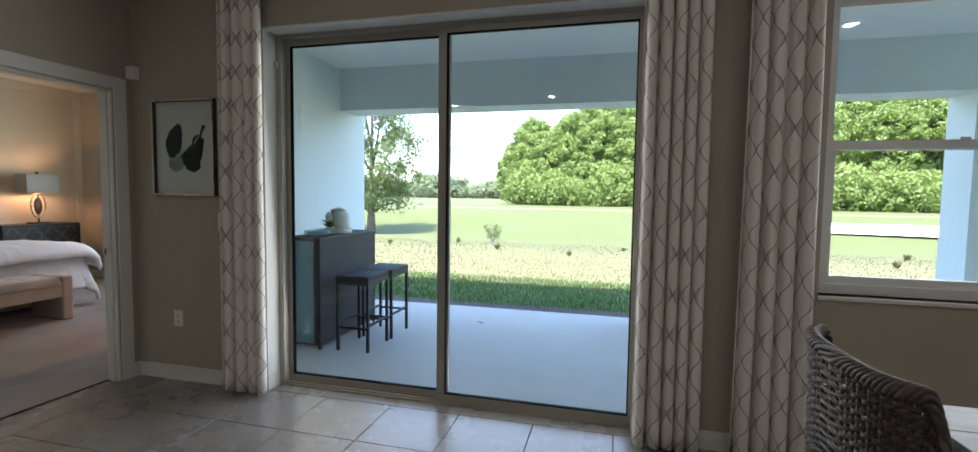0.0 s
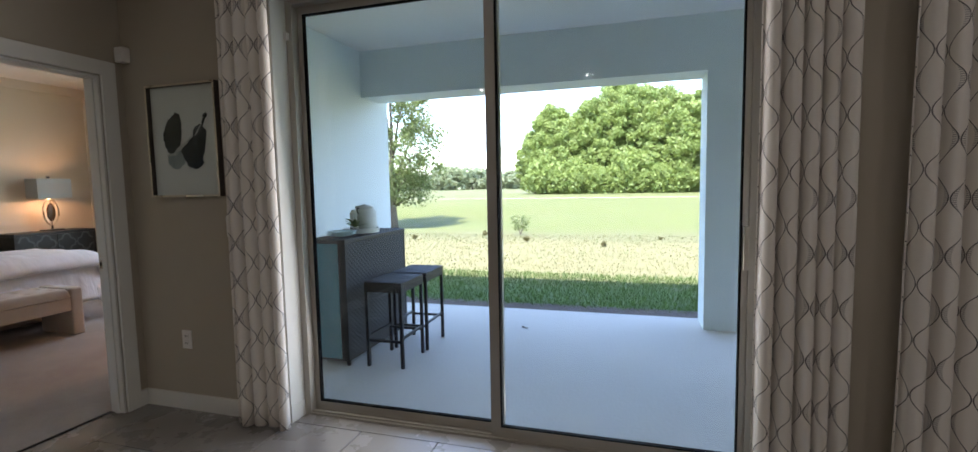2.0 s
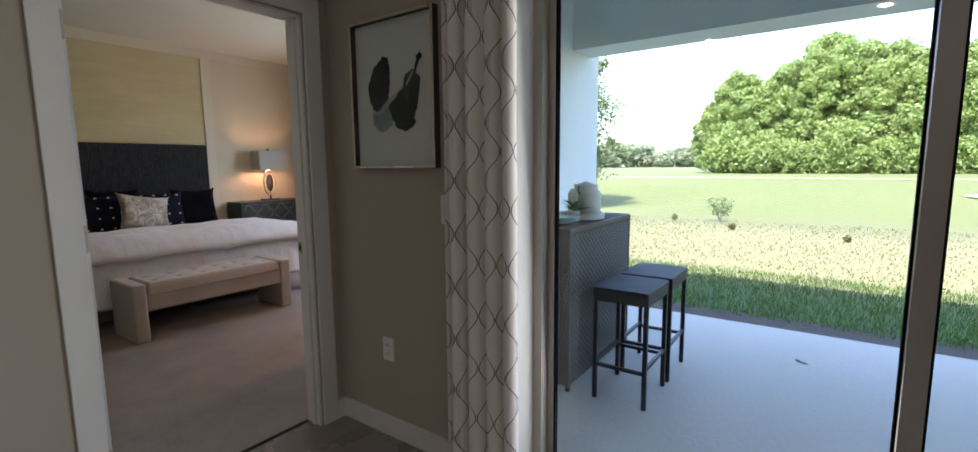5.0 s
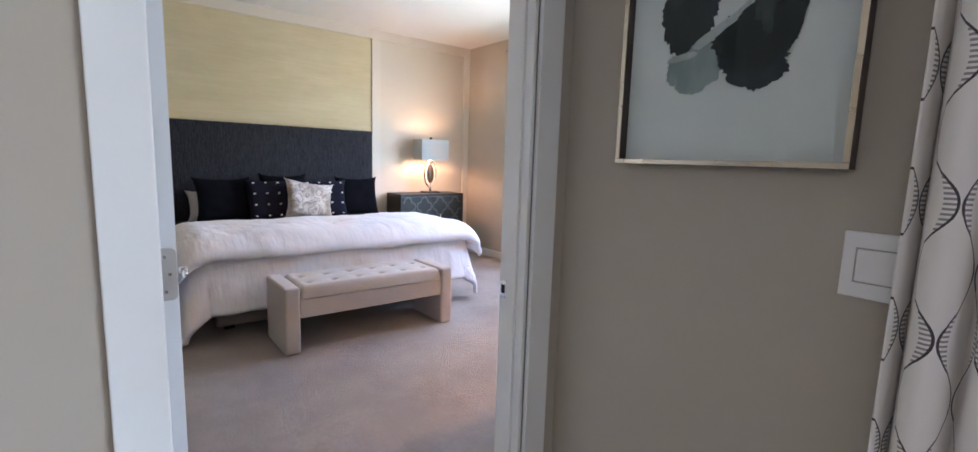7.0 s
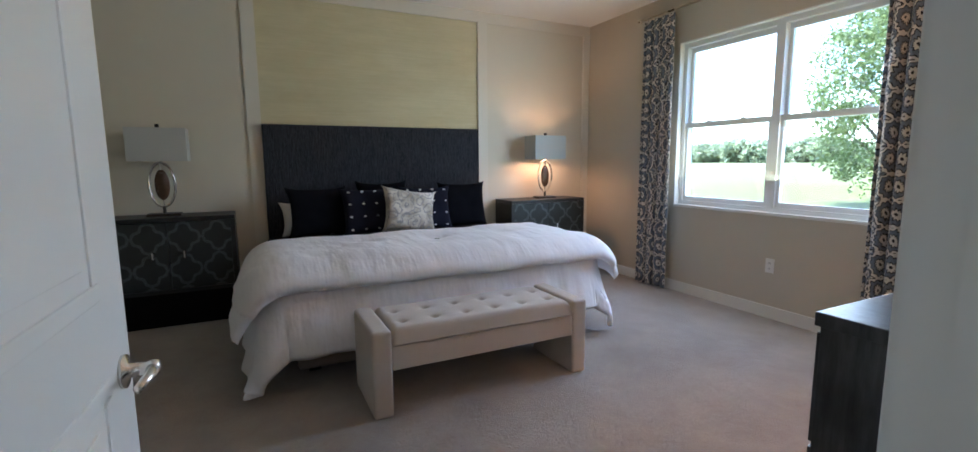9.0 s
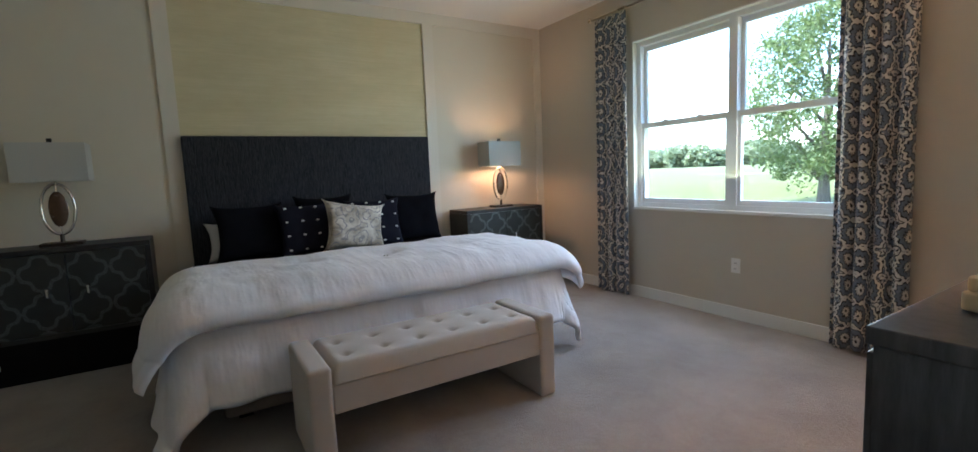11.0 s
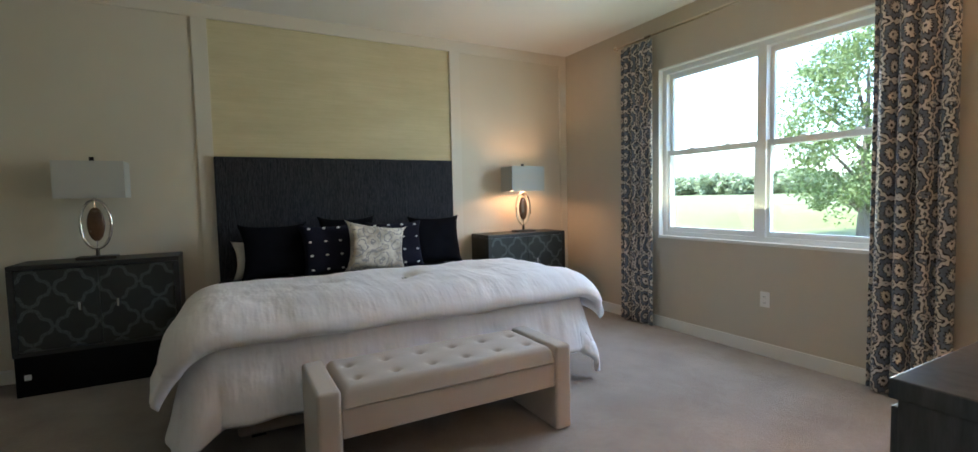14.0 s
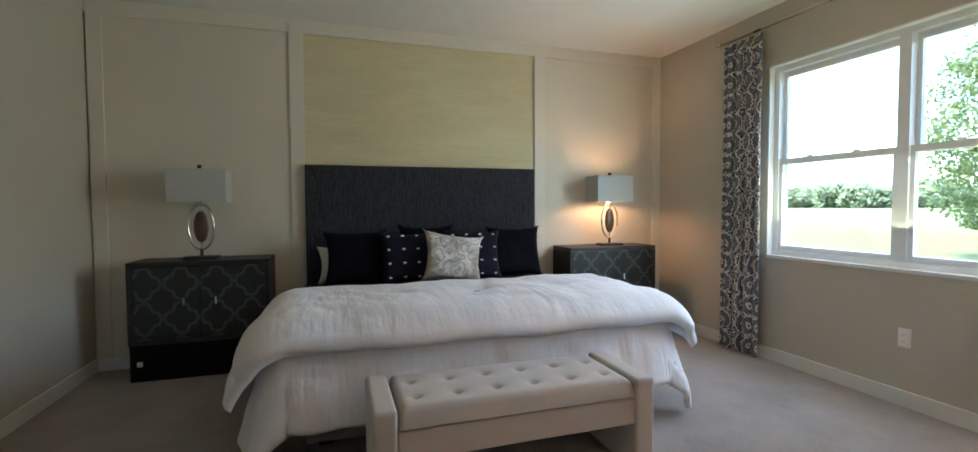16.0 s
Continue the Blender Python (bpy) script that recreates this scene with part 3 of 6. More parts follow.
def casing(side, name):
    """The flat casing round the bedroom doorway on one side of the partition."""
    x0, x1 = (PX1, PX1 + 0.016) if side > 0 else (PX0 - 0.016, PX0)
    bm = bmesh.new()
    w = 0.088
    box(bm, x0, x1, DO0 - w, DO0 - (0.004 if side > 0 else 0.016), 0, DOH + w, 0.003)
    box(bm, x0, x1, DO1 + 0.004, DO1 + w, 0, DOH + w, 0.003)
    box(bm, x0, x1, DO0 - 0.004, DO1 + 0.004, DOH + 0.004, DOH + w, 0.003)
    return tagged(part(name, bm, TRIM), kind="structure")


casing(1, "trim_door_living")
casing(-1, "trim_door_bedroom")
jamb = bmesh.new()
box(jamb, PX0 + 0.068, PX1, DO0 - 0.034, DO0 - 0.030, 0, DOH)
box(jamb, PX0, PX1, DO1 - 0.012, DO1 + 0.004, 0, DOH)
box(jamb, PX0, PX1, DO0 + 0.004, DO1 - 0.012, DOH - 0.012, DOH + 0.004)
box(jamb, PX0 + 0.045, PX1 - 0.03, DO1 - 0.022, DO1 - 0.012, 0, DOH - 0.012)
jamb_ob = tagged(part("trim_door_jamb", jamb, TRIM), kind="structure")
strike = empty("strike_plate", PX0 + 0.018, DO1 - 0.012, 0.925, label="satin nickel strike plate let into the door jamb", category="strike plate")
part("plate", boxed(-0.013, 0.013, -0.002, 0.0, -0.029, 0.029, 0.0008), CHROME, strike)
part("hole", boxed(-0.007, 0.006, -0.0026, -0.0018, -0.013, 0.013), BLACKMETAL, strike, "dark latch hole")
# black strip added for the shade in the gap beside the hinges
wall("trim_door_gap_shade", [(PX0 + 0.044, PX1 - 0.003, DO0 - 0.029, DO0 - 0.009, 0, DOH - 0.013)], RUBBER_AND_GAP)
wall("baseboard_back", [(PX1 + 0.015, SL0, BY0 - 0.014, BY0, 0, 0.10), (SL1, LX1, BY0 - 0.014, BY0, 0, 0.10), (SL0, SL0 + 0.012, BY0, 2.93, 0, 0.10)], TRIM)
wall("baseboard_partition", [(PX1, PX1 + 0.014, LY0, DO0 - 0.088, 0, 0.10), (PX1, PX1 + 0.014, DO1 + 0.088, BY0, 0, 0.10)], TRIM)
wall("baseboard_bedroom_window", [(WX + 0.015, PX0, WY - 0.014, WY, 0, 0.10)], TRIM)
wall("baseboard_bedroom_near", [(WX + 0.015, PX0, LY, LY + 0.014, 0, 0.10)], TRIM)
wall("baseboard_headboard", [(WX, WX + 0.014, LY, WY, 0, 0.10)], TRIM)
wall("baseboard_bedroom_east", [(PX0 - 0.014, PX0, DO1 + 0.09, WY - 0.015, 0, 0.10), (PX0 - 0.014, PX0, LY + 0.015, DO0 - 0.09, 0, 0.10)], TRIM)
# battens on the headboard wall
PALE = plain("pale wall batten paint", (0.72, 0.67, 0.57), 0.6, vary=0.04, scale=2, bump=0.05)
PANELSIDE = plain("warm beige side panel paint", (0.69, 0.635, 0.52), 0.75, vary=0.05, scale=1.5, fine=150, bump=0.15)
for y0, y1 in ((0.675, 0.77), (2.09, 2.20), (4.33, 4.44), (5.71, 5.80)):
    wall("trim_batten", [(WX, WX + 0.02, y0, y1, 0.10, 2.735)], PALE)
wall("trim_batten_top", [(WX, WX + 0.021, 0.66, WY, 2.735, 2.845)], PALE)
wall("wall_side_panel", [(WX, WX + 0.004, 0.77, 2.09, 0.10, 2.735)], PANELSIDE)
wall("wall_side_panel", [(WX, WX + 0.004, 4.44, 5.71, 0.10, 2.735)], PANELSIDE)


# ---- windows and doors ----
def pane(name, x0, x1, y, z0, z1, parent):
    ob = part(name, boxed(x0, x1, y - 0.003, y + 0.003, z0, z1), GLASS, parent)
    ob.visible_shadow = False
    return ob


def hung_window(name, x0, x1, z0, z1, y, units, rail_z, label, material, first_shift=0.0):
    """Single-hung windows side by side in one opening; y is the frame's inner face."""
    w = empty(name, (x0 + x1) / 2, y, z0, label=label, category="window", kind="structure")
    dx, dz = -(x0 + x1) / 2, -z0
    bm = bmesh.new()
    f = 0.05
    xs = [x0 + (x1 - x0) * k / units for k in range(units + 1)]
    box(bm, x0 + dx, x1 + dx, 0.0, 0.09, 0, f)
    box(bm, x0 + dx, x1 + dx, 0.0, 0.09, z1 + dz - f, z1 + dz)
    box(bm, x0 + dx, x0 + dx + f, 0.0, 0.09, f, z1 + dz - f)
    box(bm, x1 + dx - f, x1 + dx, 0.0, 0.09, f, z1 + dz - f)
    for x in xs[1:-1]:
        box(bm, x + dx - 0.035, x + dx + 0.035, -0.004, 0.09, f, z1 + dz - f)
    part("window_frame", bm, material, w)
    for a, b in zip(xs, xs[1:]):
        l = a + dx + (f if a == x0 else 0.035)
        r = b + dx - (f if b == x1 else 0.035)
        rz = rail_z + dz
        top, low = bmesh.new(), bmesh.new()
        s = 0.028
        for m, y0, y1, za, zb in ((top, 0.052, 0.082, rz - 0.02, z1 + dz - f), (low, 0.012, 0.045, f, rz + 0.025)):
            box(m, l, l + s, y0, y1, za, zb)
            box(m, r - s, r, y0, y1, za, zb)
            box(m, l + s, r - s, y0, y1, za, za + s + 0.012)
            box(m, l + s, r - s, y0, y1, zb - s - 0.015, zb)
        up = part("upper_sash", top, material, w)
        lo = part("lower_sash", low, material, w)
        pane("pane", l + s, r - s, 0.068, rz - 0.02 + s, z1 + dz - f - s, up)
        pane("pane", l + s, r - s, 0.03, f + s + 0.012, rz + 0.025 - s - 0.015, lo)
        bm = bmesh.new()
        for q in (0.3, 0.7):
            box(bm, l + (r - l) * q - 0.022, l + (r - l) * q + 0.022, 0.006, 0.03, rz + 0.025, rz + 0.038, 0.003)
        part("latch", bm, material, lo)
    return w


hung_window("window_1", BW0, BW1, BWB, BWT, WY + 0.055, 2, 1.605, "white vinyl double single-hung window with clear panes", VINYL)
hung_window("window_2", WI0, WI1, WIB, WIT, BY0 + 0.08, 1, 1.625, "white single-hung window beside the sliding door", VINYL)
wall("sill_bedroom_window", [(BW0 - 0.0, BW1 + 0.0, WY - 0.006, WY + 0.053, BWB - 0.012, BWB + 0.012)], TRIM)
wall("sill_living_window", [(WI0, WI1, BY0 - 0.012, BY0 + 0.078, WIB - 0.020, WIB)], TRIM)
wall("trim_bedroom_window", [(BW0, BW1, WY, WY + 0.053, BWT - 0.01, BWT), (BW0, BW0 + 0.01, WY, WY + 0.053, BWB + 0.013, BWT - 0.01), (BW1 - 0.01, BW1, WY, WY + 0.053, BWB + 0.013, BWT - 0.01)], TRIM)
wall("trim_slider", [(SL0, SL1, BY0 - 0.002, 2.93, SLH - 0.012, SLH), (SL0, SL0 + 0.01, BY0 - 0.002, 2.93, 0.101, SLH - 0.012), (SL1 - 0.01, SL1, BY0 - 0.002, 2.93, 0.0, SLH - 0.012)], TRIM)


def sliding_door():
    d = empty("door_1", -1.28, 2.98, 0, label="tan aluminium two-panel sliding glass patio door, closed", category="sliding door", kind="structure")
    ox, oy = 1.28, -2.98
    bm = bmesh.new()
    x0, x1 = SL0 + 0.01, SL1 - 0.01
    box(bm, x0 + ox, x0 + 0.04 + ox, 2.93 + oy, 3.03 + oy, 0, 2.41)
    box(bm, x1 - 0.04 + ox, x1 + ox, 2.93 + oy, 3.03 + oy, 0, 2.41)
    box(bm, x0 + 0.04 + ox, x1 - 0.04 + ox, 2.93 + oy, 3.03 + oy, 2.385, 2.41)
    part("door_frame", bm, ALU, d)
    bm = boxed(x0 + 0.04 + ox, x1 - 0.04 + ox, 2.93 + oy, 3.03 + oy, -0.05, 0.012)
    for y in (2.945, 2.985, 3.02):
        box(bm, x0 + 0.04 + ox, x1 - 0.04 + ox, y + oy - 0.004, y + oy + 0.004, 0.012, 0.024)
    part("track", bm, ALU, d, "worn aluminium bottom track")
    for n, (a, b, y) in enumerate(((x0 + 0.035, -1.262, 2.998), (-1.325, x1 - 0.035, 2.958))):
        bm, seal = bmesh.new(), bmesh.new()
        l = 0.034 if n == 0 else 0.052
        r = 0.062 if n == 0 else 0.03
        box(bm, a + ox, a + l + ox, y + oy - 0.016, y + oy + 0.016, 0.022, 2.388)
        box(bm, b - r + ox, b + ox, y + oy - 0.016, y + oy + 0.016, 0.022, 2.388)
        box(bm, a + l + ox, b - r + ox, y + oy - 0.016, y + oy + 0.016, 0.022, 0.065)
        box(bm, a + l + ox, b - r + ox, y + oy - 0.016, y + oy + 0.016, 2.345, 2.388)
        p = part("panel", bm, ALU, d)
        for q in ((a + l, a + l + 0.007, 0.065, 2.345), (b - r - 0.007, b - r, 0.065, 2.345), (a + l + 0.007, b - r - 0.007, 0.065, 0.072), (a + l + 0.007, b - r - 0.007, 2.338, 2.345)):
            box(seal, q[0] + ox, q[1] + ox, y + oy - 0.013, y + oy + 0.013, q[2], q[3])
        part("seal", seal, RUBBER_AND_GAP, p)
        pane("pane", a + l + 0.007 + ox, b - r - 0.007 + ox, y + oy, 0.072, 2.338, p)
    bm = bmesh.new()
    box(bm, x1 - 0.062 + ox, x1 - 0.042 + ox, 2.915 + oy, 2.941 + oy, 0.95, 1.15, 0.004)
    part("handle", bm, ALU, d)
    bm = bmesh.new()
    box(bm, x0 + 0.002 + ox, x0 + 0.02 + ox, 2.905 + oy, 2.93 + oy, 2.19, 2.23, 0.003)
    part("alarm_contact", bm, PLASTIC, d, "small white alarm contact")


sliding_door()


def bedroom_door():
    d = empty("door_2", PX0 - 0.006, DO0 + 0.014, 0.0, 180 + 0.0, "white two-panel interior door standing open into the bedroom", "door", kind="structure")
    d.matrix_world = pose(PX0 + 0.040, DO0 + 0.010, 0.012, 0, 0, 177.0)
    # local x runs along the leaf from the hinges, local -y faces the doorway once open
    bm = boxed(0, 0.885, -0.0165, 0.0165, 0, 2.02)
    leaf = part("leaf", bm, DOORP, d)
    for z0, z1 in ((0.23, 0.92), (1.05, 1.88)):
        for s in (-1, 1):
            bm = bmesh.new()
            x0, x1 = 0.125, 0.76
            # moulding frame and raised field
            for a in ((x0, x1, z0, z0 + 0.03), (x0, x1, z1 - 0.03, z1), (x0, x0 + 0.03, z0 + 0.03, z1 - 0.03), (x1 - 0.03, x1, z0 + 0.03, z1 - 0.03)):
                box(bm, a[0], a[1], s * 0.0165 - 0.004, s * 0.0165 + 0.004, a[2], a[3], 0.0035)
            box(bm, x0 + 0.06, x1 - 0.06, s * 0.0165 - 0.004, s * 0.0165 + 0.003, z0 + 0.06, z1 - 0.06, 0.003)
            part("panel", bm, DOORP, leaf)
    for s in (-1, 1):
        bm = bmesh.new()
        prof = [(0.030, 0.0165), (0.030, 0.023), (0.013, 0.026), (0.012, 0.055), (0.015, 0.060), (0.013, 0.072), (0.004, 0.074)]
        lathe(bm, prof, n=24)
        tube(bm, [(0, 0, 0.062), (-0.03, 0, 0.066), (-0.095, 0, 0.060)], [0.011, 0.010, 0.007], 10)
        bmesh.ops.rotate(bm, verts=bm.verts, cent=(0, 0, 0), matrix=Matrix.Rotation(radians(90 * s), 3, "X"))
        bmesh.ops.translate(bm, verts=bm.verts, vec=(0.835, 0, 0.90))
        part("lever_handle", bm, CHROME, leaf, "satin nickel lever handle", smooth=True)
    for z in (0.22, 1.07, 1.80):
        bm = bmesh.new()
        ring = []
        for cy, cz, a0 in ((-0.0045, 0.040, 90), (-0.0045, -0.040, 180)):
            for k in range(6):
                a = radians(a0 + 18 * k)
                ring.append((cy + 0.011 * math.cos(a), z + cz + 0.011 * math.sin(a)))
        ring += [(0.0165, z - 0.051), (0.0165, z + 0.051)]
        front, back = [bm.verts.new((-0.0026, y, q)) for y, q in ring], [bm.verts.new((-0.0002, y, q)) for y, q in ring]
        bm.faces.new(front)
        bm.faces.new(back[::-1])
        for k in range(len(ring)):
            bm.faces.new((front[k], front[k - 1], back[k - 1], back[k]))
        tube(bm, [(-0.005, 0.0215, z - 0.051), (-0.005, 0.0215, z + 0.051)], 0.0058, 12)
        tube(bm, [(-0.005, 0.0215, z + 0.051), (-0.005, 0.0215, z + 0.058)], 0.0035, 8)
        h = part("hinge", bm, NICKEL, d, "satin nickel hinge")
        for y, q in ((0.004, -0.034), (-0.004, 0.0), (0.004, 0.034)):
            s_ = lathe(bmesh.new(), [(0.0036, 0.0), (0.003, 0.0008), (0.0006, 0.0009)], n=10)
            bmesh.ops.rotate(s_, verts=s_.verts, cent=(0, 0, 0), matrix=Matrix.Rotation(radians(-90), 3, "Y"))
            bmesh.ops.translate(s_, verts=s_.verts, vec=(-0.0026, y, z + q))
            part("screw", s_, CHROME, h)
    return d


bedroom_door()
# ---- outdoors ----
OAK = (-13.97, 25.8, -1.02)              # foot of the oak, in a hollow of the lawn


def ground():
    bm = bmesh.new()
    xs = [-900, -300, -120, -60] + [-30 + 2.0 * k for k in range(36)] + [60, 120, 300, 900]
    ys = [-300, -60, -10, 3.2, 5.8] + [6.5 + 1.0 * k for k in range(30)] + [40 + 6 * k for k in range(16)] + [160, 240, 400, 900, 1800]

    def h(x, y):
        if y < 9:
            return GZ
        k = min(1.0, (y - 9) / 12)
        hollow = max(0.0, 1 - ((x - OAK[0]) ** 2 + (y - OAK[1]) ** 2) / 144.0) ** 2
        return GZ - 0.93 * hollow + k * (0.05 * noise.noise((x * 0.06, y * 0.06, 3.0)) + 0.02 * noise.noise((x * 0.3, y * 0.3, 0.0))) + 0.0

    grid = [[bm.verts.new((x, y, h(x, y))) for y in ys] for x in xs]
    for i in range(len(xs) - 1):
        for j in range(len(ys) - 1):
            bm.faces.new((grid[i][j], grid[i + 1][j], grid[i + 1][j + 1], grid[i][j + 1]))
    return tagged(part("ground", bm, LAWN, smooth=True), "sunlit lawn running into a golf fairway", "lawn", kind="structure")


ground()


def strip(name, pts, half, z, material, label, category):
    """A flat band that lies along the ground."""
    bm = bmesh.new()
    a = [bm.verts.new((x, y - half, z)) for x, y in pts]
    b = [bm.verts.new((x, y + half, z)) for x, y in pts]
    for k in range(len(pts) - 1):
        bm.faces.new((a[k], a[k + 1], b[k + 1], b[k]))
    return tagged(part(name, bm, material), label, category, kind="structure")


strip("mulch_bed", [(-3.5 + 0.25 * k, 6.0 + 0.05 * noise.noise((k * 0.7, 0, 0))) for k in range(44)], 0.24, GZ + 0.02, MULCH, "narrow brown mulch bed along the slab edge", "mulch")
strip("cart_path", [(-40 + 4 * k, 55 - 4.0 * math.sin(k * 0.12)) for k in range(36)], 0.6, GZ + 0.08, PATHM, "pale concrete cart path across the fairway", "path")


def bunker(cx, cy, rx, ry):
    bm = bmesh.new()
    c = bm.verts.new((cx, cy, GZ + 0.09))
    ring = []
    for k in range(48):
        a = 2 * math.pi * k / 48
        r = 1 + 0.25 * noise.noise((math.cos(a) * 1.5 + cx, math.sin(a) * 1.5, 0.5))
        ring.append(bm.verts.new((cx + rx * r * math.cos(a), cy + ry * r * math.sin(a), GZ + 0.085)))
    for k in range(48):
        bm.faces.new((c, ring[k], ring[(k + 1) % 48]))
    return tagged(part("sand_bunker", bm, SAND, smooth=True), "white sand golf bunker in the fairway", "bunker", kind="structure")


bunker(13.5, 27.5, 10.0, 6.0)


def blades(name, n, x0, x1, y0, y1, hmin, hmax, w, material, label, seed, keep=None):
    rng = np.random.default_rng(seed)
    x, y = rng.uniform(x0, x1, n), rng.uniform(y0, y1, n)
    if keep is not None:
        k = keep(x, y, rng)
        x, y = x[k], y[k]
    n = len(x)
    a, h, lean, la = rng.uniform(0, 6.28, n), rng.uniform(hmin, hmax, n), rng.uniform(0.1, 0.7, n), rng.uniform(0, 6.28, n)
    base = np.stack([x, y, np.full(n, GZ)], 1)
    side = np.stack([np.cos(a), np.sin(a), np.zeros(n)], 1) * w
    tip = base + np.stack([np.cos(la) * lean * h, np.sin(la) * lean * h, h], 1)
    v = np.stack([base - side, base + side, tip], 1).reshape(-1, 3)
    me = bpy.data.meshes.new(name)
    me.from_pydata(v.tolist(), [], np.arange(3 * n).reshape(-1, 3).tolist())
    me.materials.append(material)
    return tagged(new(name, me), label, "grass", kind="stuff")


blades("grass_blades", 26000, -5.5, 6.0, 6.12, 8.3, 0.04, 0.085, 0.005, BLADE, "dense green grass growing beside the patio", 3)
blades("grass_blades", 3500, -14.0, 12.0, 8.0, 15.0, 0.025, 0.055, 0.008, BLADE, "green tufts among the dry lawn", 4, lambda x, y, r: r.uniform(size=len(x)) < 0.75)
blades("straw_grass", 22000, -16.0, 14.0, 7.6, 14.5, 0.02, 0.05, 0.010, STRAWBLADE, "sun-bleached dry grass", 5)


def leaf_cloud(centres, per, size, spread, seed, flat=0.8, corners=4):
    """Many small leaves of three or four corners gathered round the given clump centres (x, y, z, radius)."""
    rng = np.random.default_rng(seed)
    c = np.repeat(np.array(centres), per, 0)
    n = len(c)
    d = rng.normal(size=(n, 3))
    d /= np.linalg.norm(d, axis=1)[:, None]
    r = c[:, 3:4] * (0.15 + 1.1 * rng.uniform(0, 1, (n, 1)) ** 0.6) * spread
    p = c[:, :3] + d * r * np.array([1, 1, flat])
    u = rng.normal(size=(n, 3))
    u /= np.linalg.norm(u, axis=1)[:, None]
    w = np.cross(u, d + 0.3 * rng.normal(size=(n, 3)))
    w /= np.linalg.norm(w, axis=1)[:, None] + 1e-9
    s = size * rng.uniform(0.6, 1.3, (n, 1))
    if corners == 3:
        v = np.stack([p - u * s, p + u * s * 0.7 + w * s * 0.8, p + u * s * 0.7 - w * s * 0.8], 1).reshape(-1, 3)
    else:
        v = np.stack([p - u * s, p + w * s * 0.55, p + u * s, p - w * s * 0.55], 1).reshape(-1, 3)
    return v.tolist(), np.arange(corners * n).reshape(-1, corners).tolist()


def crown_mesh(name, centres, per, size, spread, seed, material, flat=0.8, corners=4):
    v, f = leaf_cloud(centres, per, size, spread, seed, flat, corners)
    me = bpy.data.meshes.new(name)
    me.from_pydata(v, [], f)
    me.materials.append(material)
    return me


def tree(name, x, y, height, crown_r, base_h, trunk_r, clumps, per, leaf, seed, material, label, group="", foot=GZ, corners=3, fill=1.0):
    """A tapered trunk with limbs under a crown of leaf clumps."""
    rng = random.Random(seed)
    t = empty(name, x, y, foot, label=label, category="tree", group=group)
    bm = bmesh.new()
    top = height * 0.8
    bend = [rng.uniform(-0.15, 0.15) for _ in range(2)]
    line = [(bend[0] * k * 0.6 * math.sin(k), bend[1] * k * 0.6, top * k / 6) for k in range(7)]
    tube(bm, line, [trunk_r * (1.25 if k == 0 else 1 - 0.13 * k) for k in range(7)], 10)
    centres = []
    for k in range(clumps):
        f = (k + 0.5) / clumps
        z = base_h + (height - base_h) * (0.06 + 0.90 * f)
        wide = crown_r * min(0.62 + 1.1 * f, math.sqrt(max(0.03, 1 - (max(0.0, f - 0.38) / 0.66) ** 2)))
        a = k * 2.4 + rng.uniform(-0.4, 0.4)
        r = wide * math.sqrt(rng.uniform(0.12, 1.0)) * 0.85
        centres.append((r * math.cos(a), r * math.sin(a), z + rng.uniform(-0.06, 0.06) * height, fill * crown_r * rng.uniform(0.16, 0.42)))
    for c in centres[:: max(1, clumps // 10)]:
        k = min(5, max(1, int(c[2] * 0.62 / top * 6)))
        s = Vector(line[k])
        e = Vector(c[:3])
        mid = s.lerp(e, 0.5) + Vector((0, 0, 0.12 * (e - s).length))
        tube(bm, [s, mid, e], [trunk_r * 0.38, trunk_r * 0.24, trunk_r * 0.08], 6)
    part("trunk", bm, BARK, t, smooth=True)
    crown = new("crown", crown_mesh("crown", centres, per, leaf, 1.0, seed, material, 0.8, corners))
    crown.parent = t
    return t


tree("oak_tree", OAK[0], OAK[1], 9.1, 3.7, 1.35, 0.24, 170, 170, 0.080, 11, LEAF_NEAR, "young leafy oak with a grey trunk on the lawn", "", OAK[2], 4, 0.62)

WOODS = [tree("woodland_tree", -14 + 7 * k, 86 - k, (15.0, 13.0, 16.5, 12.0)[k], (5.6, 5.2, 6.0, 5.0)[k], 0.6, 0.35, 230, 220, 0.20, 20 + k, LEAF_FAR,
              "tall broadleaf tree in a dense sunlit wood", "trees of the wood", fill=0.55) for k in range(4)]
rng = random.Random(8)
for k in range(42):
    f = k / 41
    x = -16 + 76 * f + rng.uniform(-2, 2)
    y = 84 - 6 * f + (k % 3) * 5.0 + rng.uniform(-1.5, 1.5)
    s = rng.uniform(0.88, 1.25) * (0.78 if f < 0.08 else 1.0)
    copy_thing(WOODS[rng.randrange(4)], pose(x, y, GZ, 0, 0, rng.uniform(0, 360)) @ Matrix.Diagonal((s, s, s * rng.uniform(0.9, 1.15), 1)))
UNDER = tree("woodland_shrub", -12, 82, 5.0, 3.6, 0.0, 0.12, 90, 110, 0.20, 31, LEAF_FAR, "bushy green shrub at the edge of the wood", "shrubs of the wood")
for k in range(30):
    s = rng.uniform(0.7, 1.2)
    copy_thing(UNDER, pose(-13 + 3.3 * k + rng.uniform(-1, 1), 80 - 0.22 * k + rng.uniform(-1.5, 1.0), GZ, 0, 0, rng.uniform(0, 360)) @ Matrix.Diagonal((s, s, s, 1)))
